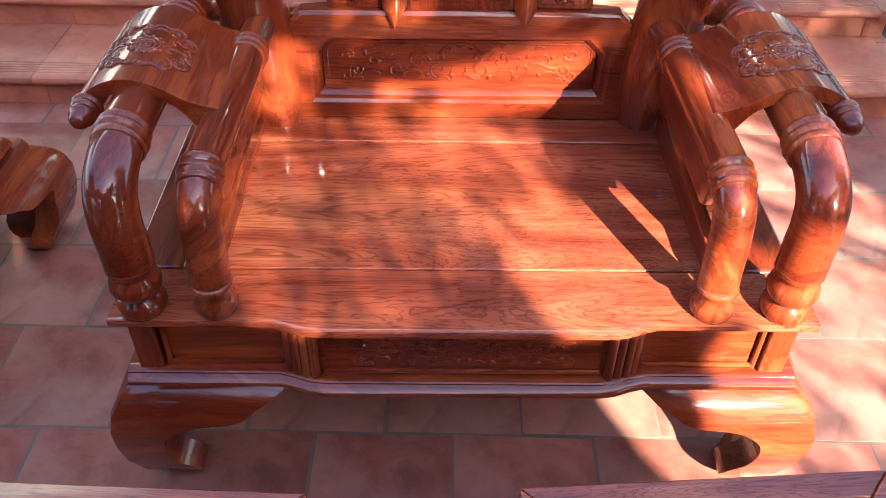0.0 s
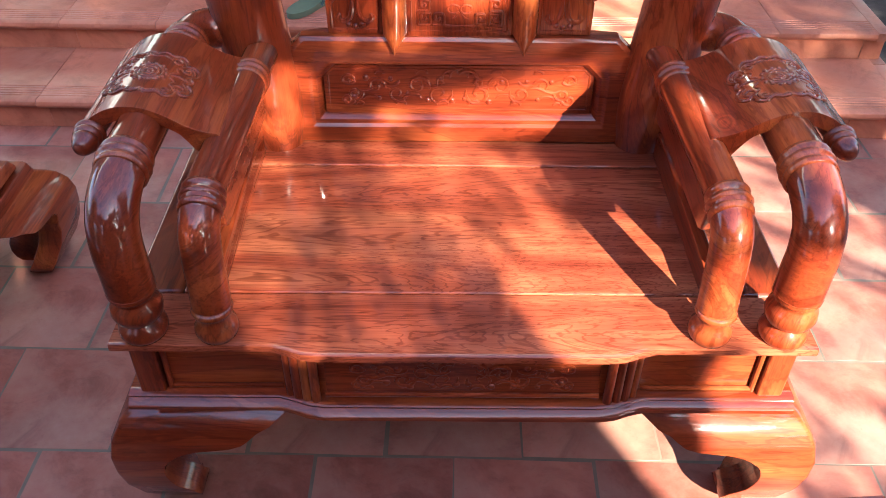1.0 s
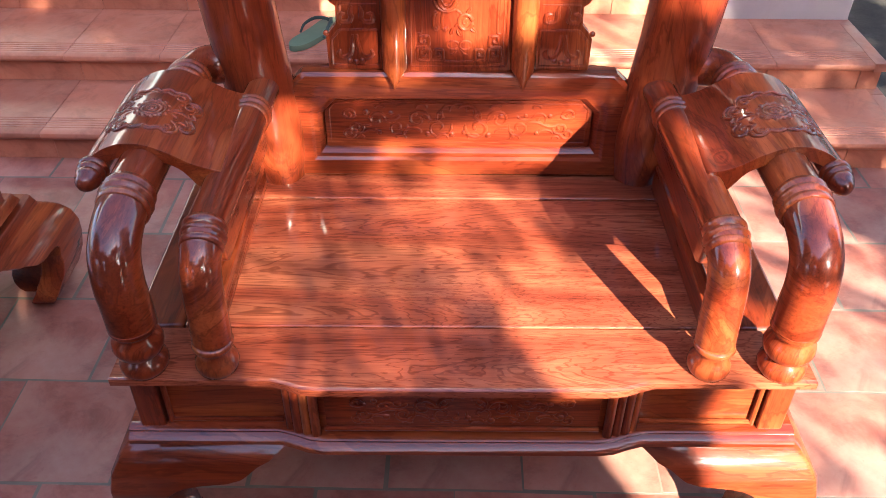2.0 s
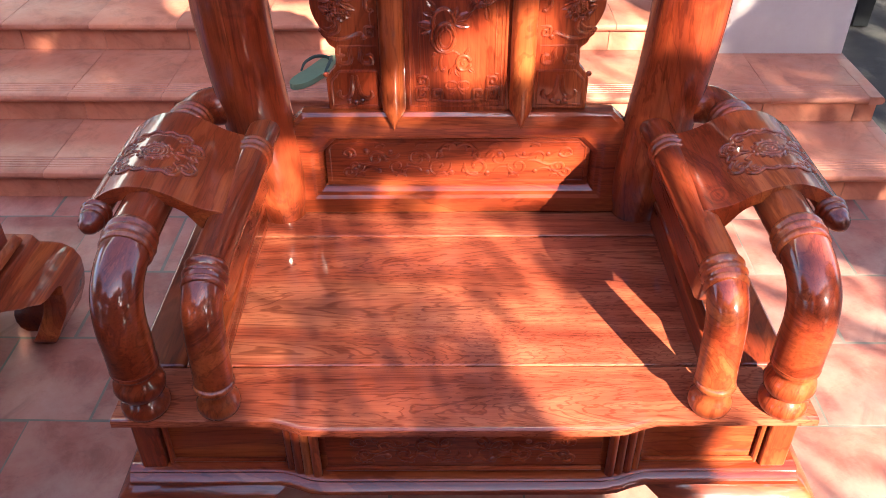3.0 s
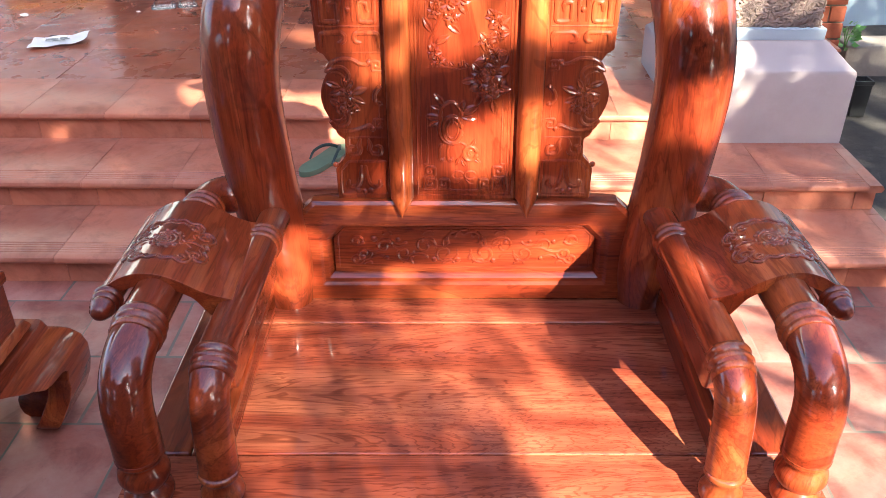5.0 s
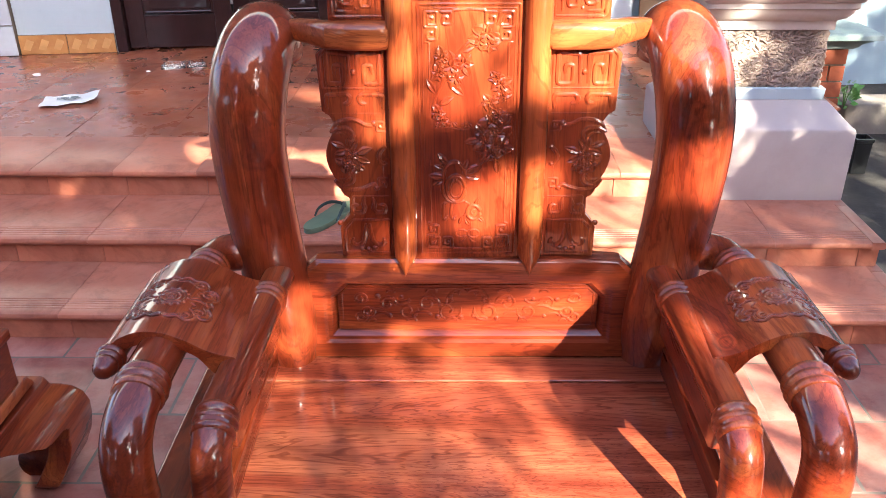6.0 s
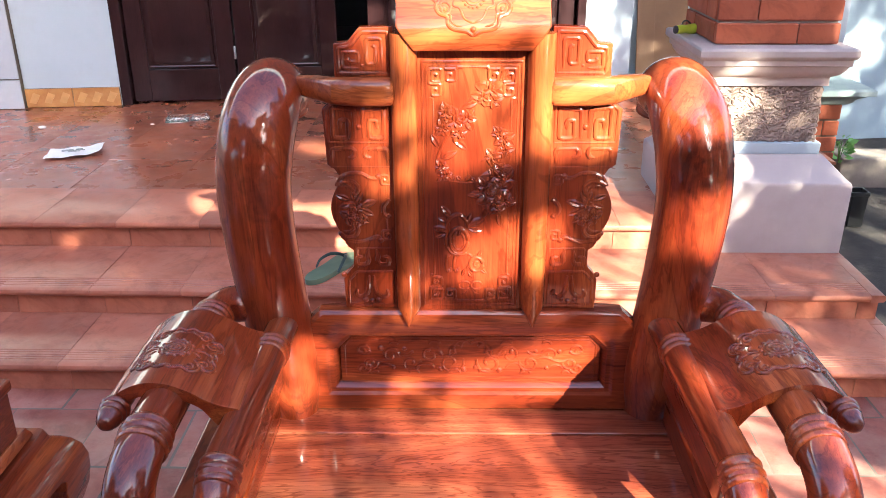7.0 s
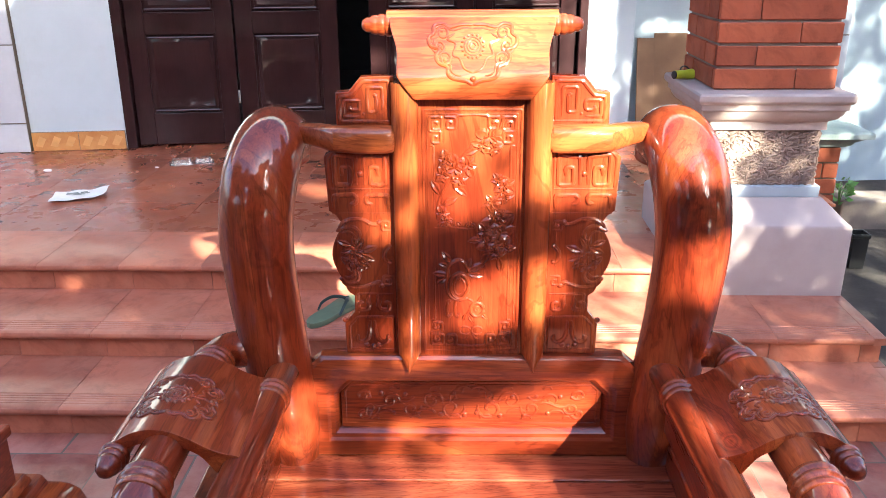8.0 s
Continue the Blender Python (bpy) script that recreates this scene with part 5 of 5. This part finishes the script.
# ---- unseen trees added behind the walk to shade the place ----
def tree(name_label, base, height, lean, crowns, seed, leaf=0.06, trunk_r=0.10, sprays=()):
    """A leaning trunk, limbs to every clump of the crown, and many single leaves."""
    rnd = random.Random(seed)
    b = Vector(base)
    top = b + Vector((lean[0], lean[1], height))
    root = thing("garden_tree", name_label, "tree", Matrix.Translation(b))
    def rel(p):
        return Vector(p) - b
    trunk = tube([rel(p) for p in spline([b - Vector((0, 0, 0.1)), b + (top - b) * 0.35 + Vector((0.04, 0.03, 0)), b + (top - b) * 0.7, top], 6)], lambda t: trunk_r * (1.12 - 0.45 * t), 14)
    part("trunk", trunk, bark, root)
    limbs, verts, faces = bmesh.new(), [], []
    for c, size, n in crowns:
        c = Vector(c)
        start = b + (top - b) * rnd.uniform(0.6, 0.98)
        limbed = rnd.random()
        if len(crowns) < 60 or limbed < 0.12:
            tube([rel(p) for p in spline([start, (start + c) / 2 + Vector((0, 0, 0.12)), c], 3)], lambda t: 0.012 * (1.2 - t), 5, limbs)
        for k in range(n):
            while True:
                q = Vector([rnd.uniform(-1, 1) for _ in range(3)])
                if q.length < 1:
                    break
            p = rel(c) + Vector((q.x * size, q.y * size, q.z * size * 0.75))
            d = Vector([rnd.gauss(0, 1) for _ in range(3)]).normalized()
            e = d.cross(Vector([rnd.gauss(0, 1) for _ in range(3)])).normalized()
            s = leaf * rnd.uniform(0.6, 1.3)
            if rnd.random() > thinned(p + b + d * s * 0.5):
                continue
            i = len(verts)
            verts += [p, p + d * s * 0.5 + e * s * 0.28, p + d * s, p + d * s * 0.5 - e * s * 0.28]
            faces.append((i, i + 1, i + 2, i + 3))
    for ca, cb, ra, rb, far, n in sprays:               # small leaves spread evenly, added to half-shade the seat
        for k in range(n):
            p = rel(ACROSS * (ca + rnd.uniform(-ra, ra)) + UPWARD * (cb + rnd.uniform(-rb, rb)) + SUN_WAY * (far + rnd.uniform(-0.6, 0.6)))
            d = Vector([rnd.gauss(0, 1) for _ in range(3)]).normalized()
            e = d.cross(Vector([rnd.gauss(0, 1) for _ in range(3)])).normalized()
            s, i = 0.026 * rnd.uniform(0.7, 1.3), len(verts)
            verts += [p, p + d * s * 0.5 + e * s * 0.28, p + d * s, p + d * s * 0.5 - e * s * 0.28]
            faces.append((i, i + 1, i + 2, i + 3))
    part("limb", limbs, bark, root)
    me = bpy.data.meshes.new("crown")
    me.from_pydata(verts, [], faces)
    me.materials.append(leaf_green)
    crown = new("crown", me)
    crown.parent = root
    return root


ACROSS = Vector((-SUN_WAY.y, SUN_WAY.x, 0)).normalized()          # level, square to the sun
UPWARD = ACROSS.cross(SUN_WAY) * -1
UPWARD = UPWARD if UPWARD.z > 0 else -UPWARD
# leaf openings cut to place the sun patches: middle across and up, half widths, share of the leaves left there
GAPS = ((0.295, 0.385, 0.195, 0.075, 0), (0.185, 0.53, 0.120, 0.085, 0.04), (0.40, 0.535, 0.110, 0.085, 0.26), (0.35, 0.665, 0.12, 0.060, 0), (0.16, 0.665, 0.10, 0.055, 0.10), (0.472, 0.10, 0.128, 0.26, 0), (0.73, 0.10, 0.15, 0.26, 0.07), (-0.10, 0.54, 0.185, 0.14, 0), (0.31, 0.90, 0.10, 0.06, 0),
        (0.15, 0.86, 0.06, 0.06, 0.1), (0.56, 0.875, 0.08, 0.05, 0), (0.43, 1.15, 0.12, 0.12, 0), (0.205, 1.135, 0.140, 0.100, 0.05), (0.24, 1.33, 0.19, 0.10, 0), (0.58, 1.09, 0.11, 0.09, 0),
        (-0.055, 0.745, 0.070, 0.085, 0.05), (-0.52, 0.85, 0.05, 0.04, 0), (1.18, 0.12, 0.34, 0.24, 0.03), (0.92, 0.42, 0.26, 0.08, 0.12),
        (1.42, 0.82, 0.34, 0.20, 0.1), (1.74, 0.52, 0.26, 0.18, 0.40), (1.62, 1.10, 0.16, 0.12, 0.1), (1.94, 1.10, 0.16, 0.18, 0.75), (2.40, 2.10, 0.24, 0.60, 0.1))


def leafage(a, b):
    """How thickly the boughs are leaved for the shade wanted at a place across and up: the share of clumps, and the
    leaves in one.
    """
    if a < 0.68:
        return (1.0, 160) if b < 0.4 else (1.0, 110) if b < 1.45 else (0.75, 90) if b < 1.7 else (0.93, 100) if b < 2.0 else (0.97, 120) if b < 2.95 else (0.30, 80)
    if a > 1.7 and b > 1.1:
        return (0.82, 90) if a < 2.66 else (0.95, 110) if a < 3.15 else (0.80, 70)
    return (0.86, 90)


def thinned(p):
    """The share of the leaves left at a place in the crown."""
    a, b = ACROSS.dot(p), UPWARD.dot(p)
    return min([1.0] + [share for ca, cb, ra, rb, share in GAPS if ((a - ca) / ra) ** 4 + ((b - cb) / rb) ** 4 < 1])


def boughs(a0, a1, far, seed, b0=-0.7, b1=3.3, dense=1.0):
    """Leaf clumps of one tree, spread over a stretch across the sun's way."""
    rnd, out, a = random.Random(seed), [], a0
    while a < a1:
        b = b0
        while b < b1:
            p, q = a + rnd.uniform(-0.07, 0.07), b + rnd.uniform(-0.07, 0.07)
            share, leaves = leafage(p, q)
            if rnd.random() < share:
                out.append((ACROSS * p + UPWARD * q + SUN_WAY * (far + rnd.uniform(-0.5, 0.5)), rnd.uniform(0.10, 0.15), int(leaves * dense)))
            b += 0.14
        a += 0.14
    return out


# four unseen trees, added for the shade they cast
tree("unseen leafy tree added to shade the courtyard", (0.60, -3.05, -0.05), 2.3, (0.35, 0.20), boughs(-2.4, 0.25, 4.1, 21, -0.7, 1.6, 6.5), 21, 0.045, 0.12, ((-0.10, 0.54, 0.19, 0.15, 4.1, 1700),))
tree("unseen tall tree added beside the courtyard to shade it", (3.6, -3.2, -0.05), 3.2, (-0.3, 0.0), boughs(0.25, 2.0, 4.4, 22, -0.7, 1.6, 3.6) + boughs(2.0, 5.0, 4.4, 23, -0.7, 3.3, 2.4), 22, 0.050)
tree("unseen tall leafy tree added farther off to shade the house wall", (2.83, -6.6, -0.05), 5.6, (0.1, 0.0), boughs(-2.4, 2.0, 8.6, 24, 1.6, 3.3, 2.2), 24, 0.085, 0.13)
tree("unseen low spreading tree added to shade the front of the courtyard", (2.9, -6.0, -0.05), 2.0, (0.1, 0.0), boughs(-3.0, 2.6, 6.2, 25, -2.6, -0.75), 25, 0.085, 0.12)
# unseen tall trees added round the courtyard to cut sky light, away from the sun's way
for k, (x, y, hgt) in enumerate(((-5.2, -5.6, 6.6), (-2.6, -6.6, 6.8), (-0.2, -7.4, 6.2), (-6.2, -1.8, 5.0), (7.8, -5.2, 4.8), (7.4, -0.6, 4.8), (5.0, -11.0, 3.8), (2.4, -9.6, 3.6))):
    rnd = random.Random(40 + k)
    tree("unseen leafy tree added round the courtyard to cut sky light", (x, y, -0.06), hgt, (0.2, 0.1), [(Vector((x + rnd.uniform(-1.6, 1.6), y + rnd.uniform(-1.2, 1.2), hgt * rnd.uniform(0.06, 0.9))), 0.95, 620) for _ in range(26)], 50 + k, 0.17, 0.14)
# unseen wall, added to close the place behind the trees
solo("wall_garden", box(-9, 9, -12.2, -12.0, -0.1, 1.9), concrete, "unseen weathered wall added behind the courtyard", "wall", kind="structure", bevel=0.01)


# ---- tiles of the courtyard, the steps and the porch ----
def shared_mesh(name, bm, material, smooth=0):
    bmesh.ops.recalc_face_normals(bm, faces=bm.faces)
    me = bpy.data.meshes.new(name)
    bm.to_mesh(me)
    bm.free()
    me.materials.append(material)
    if smooth:
        me.polygons.foreach_set("use_smooth", [True] * len(me.polygons))
        me.set_sharp_from_angle(angle=radians(smooth))
    return me


def tile_mesh(w, d, h, r, material, seed):
    rnd = random.Random(seed)
    j = [(rnd.uniform(-1, 1) * 0.0025, rnd.uniform(-1, 1) * 0.0025) for _ in range(4)]
    corners = [(-w / 2, -d / 2), (w / 2, -d / 2), (w / 2, d / 2), (-w / 2, d / 2)]
    rings = []
    for i, z in ((0, -h), (0, -r), (r, 0)):
        rings.append([(x - math.copysign(i, x) + a, y - math.copysign(i, y) + b, z) for (x, y), (a, b) in zip(corners, j)])
    return shared_mesh("tile", loft(rings), material)


PITCH = 0.262
floor_tiles = [tile_mesh(PITCH - 0.006, PITCH - 0.006, 0.02, 0.0003, floor_clay, k) for k in range(6)]
rnd = random.Random(2)
for row in range(-5, 5):
    y = 0.135 + PITCH * (row + 0.5)
    if y + PITCH / 2 > 1.30:
        continue
    off = 0.0 if row % 2 else PITCH / 2
    for col in range(-10, 11):
        x = -0.272 + off + PITCH * (col + 0.5)
        piece("tile", rnd.choice(floor_tiles), court_bed, pose(x, y, rnd.uniform(0.0, 0.0002), rnd.uniform(-0.03, 0.03), rnd.uniform(-0.03, 0.03), rnd.uniform(-0.4, 0.4)))
# cut row against the lowest riser
cut_tiles = [tile_mesh(PITCH - 0.006, 0.112, 0.02, 0.0003, floor_clay, 20 + k) for k in range(3)]
for col in range(-10, 11):
    piece("tile", rnd.choice(cut_tiles), court_bed, pose(-0.272 + PITCH * (col + 1.0), 1.2410, rnd.uniform(0.0, 0.0002)))
# the rest of the courtyard, joined
bm = bmesh.new()
for row in range(-26, 5):
    y = 0.135 + PITCH * (row + 0.5)
    off = 0.0 if row % 2 else PITCH / 2
    for col in range(-20, 20):
        x = -0.272 + off + PITCH * (col + 0.5)
        if y + PITCH / 2 > 1.30 or (row >= -5 and -10 <= col <= 10):
            continue
        h = PITCH / 2 - 0.004
        box(x - h, x + h, y - h, y + h, -0.02, rnd.uniform(0.0, 0.0002), bm)
rest = part("outer_tiles", bm, floor_clay, court_bed, smooth=0)
tagged(rest, kind="stuff")

STEP = 0.30


def nosed_tile(w, depth, ribs):
    """A tread tile: rounded nose, a few fine grooves, seen in section along y and z."""
    prof = [(0.0, -0.026), (-0.004, -0.024), (-0.009, -0.018), (-0.010, -0.011), (-0.007, -0.004), (0.0, 0.0)]
    y = 0.020
    for k in range(ribs):
        prof += [(y, 0.0), (y + 0.002, -0.0022), (y + 0.005, -0.0022), (y + 0.007, 0.0)]
        y += 0.014
    prof += [(depth, 0.0), (depth, -0.024), (0.03, -0.024), (0.03, -0.026)]
    return shared_mesh("tile", loft([[(x, a, b) for a, b in prof] for x in (-w / 2, w / 2)]), step_clay, 35)


def riser_tile(w, h):
    return shared_mesh("tile", box(-w / 2, w / 2, -0.010, 0.0, 0, h), step_clay)


def joint_row(first, pitch, x1, second=None):
    """Joints from the left-hand end to x1; a second run may start afresh after a cut tile."""
    x = first - pitch * int((first - LEFT) / pitch)
    out = []
    while x < (second if second is not None else x1) - 0.03:
        out.append(x)
        x += pitch
    while second is not None and second < x1 - 0.03:
        out.append(second)
        second += pitch
    return out + [x1]


nosed, risen = {}, {}
for k in range(3):
    depth = (NOSE[k + 1] - NOSE[k] + 0.045) if k < 2 else 0.365
    base = RISE[k - 1] if k else 0.0
    high = RISE[k] - base - 0.027
    end = END[k] - (0.040 if k < 2 else 0.0)
    treads = joint_row((-1.222, -1.243, -1.572)[k], STEP, end, (0.10, 0.072, None)[k])
    for a, b in zip(treads, treads[1:]):
        w = round(b - a, 4)
        if (k, w) not in nosed:
            nosed[k, w] = nosed_tile(w - 0.0013, depth, 5 if k < 2 else 0)
        piece("tile", nosed[k, w], stairs, Matrix.Translation(((a + b) / 2, NOSE[k] + 0.010, RISE[k] + rnd.uniform(-0.0006, 0.0006))))
    fronts = joint_row((-1.201, -1.207, -1.527)[k], 0.291, END[k], (None, 0.085, None)[k])
    for a, b in zip(fronts, fronts[1:]):
        w = round(b - a, 4)
        if (k, w) not in risen:
            risen[k, w] = riser_tile(w - 0.0025, high)
        piece("tile", risen[k, w], stairs, Matrix.Translation(((a + b) / 2, NOSE[k] + 0.037, base + 0.001)))
# nosed strips along the open right-hand ends
for k in range(2):
    y = NOSE[k] + 0.001
    while y < 2.7:
        prof = [(-0.038, 0.0), (0.0, 0.0), (0.007, -0.004), (0.010, -0.011), (0.009, -0.018), (0.004, -0.024), (-0.038, -0.026)]
        piece("tile", shared_mesh("tile", loft([[(a, c, b) for a, b in prof] for c in (0.0, 0.298)]), step_clay, 35), stairs, Matrix.Translation((END[k] - 0.002, y, RISE[k] + rnd.uniform(-0.0006, 0.0004))))
        y += 0.30
# side faces of the open right-hand ends
for k in range(2):
    base = RISE[k - 1] if k else 0.0
    y = NOSE[k] + 0.04
    while y < 2.9:
        piece("tile", shared_mesh("tile", box(-0.034, 0.0, 0, 0.296, 0, RISE[k] - base - 0.027), step_clay), stairs, Matrix.Translation((END[k] - 0.004, y, base + 0.001)))
        y += 0.30
# porch floor beyond the nosed row
porch_tiles = [tile_mesh(0.3988, 0.3988, 0.011, 0.0004, porch_clay, 60 + k) for k in range(3)]
for row in range(5):
    for col in range(15):
        x, y = -4.2 + 0.4 * col, 2.288 + 0.4 * (row + 0.5)
        if x > 0.7 and y < 2.7:
            continue
        piece("tile", rnd.choice(porch_tiles), stairs, pose(x, y, RISE[2] + rnd.uniform(-0.0003, 0.0003)))
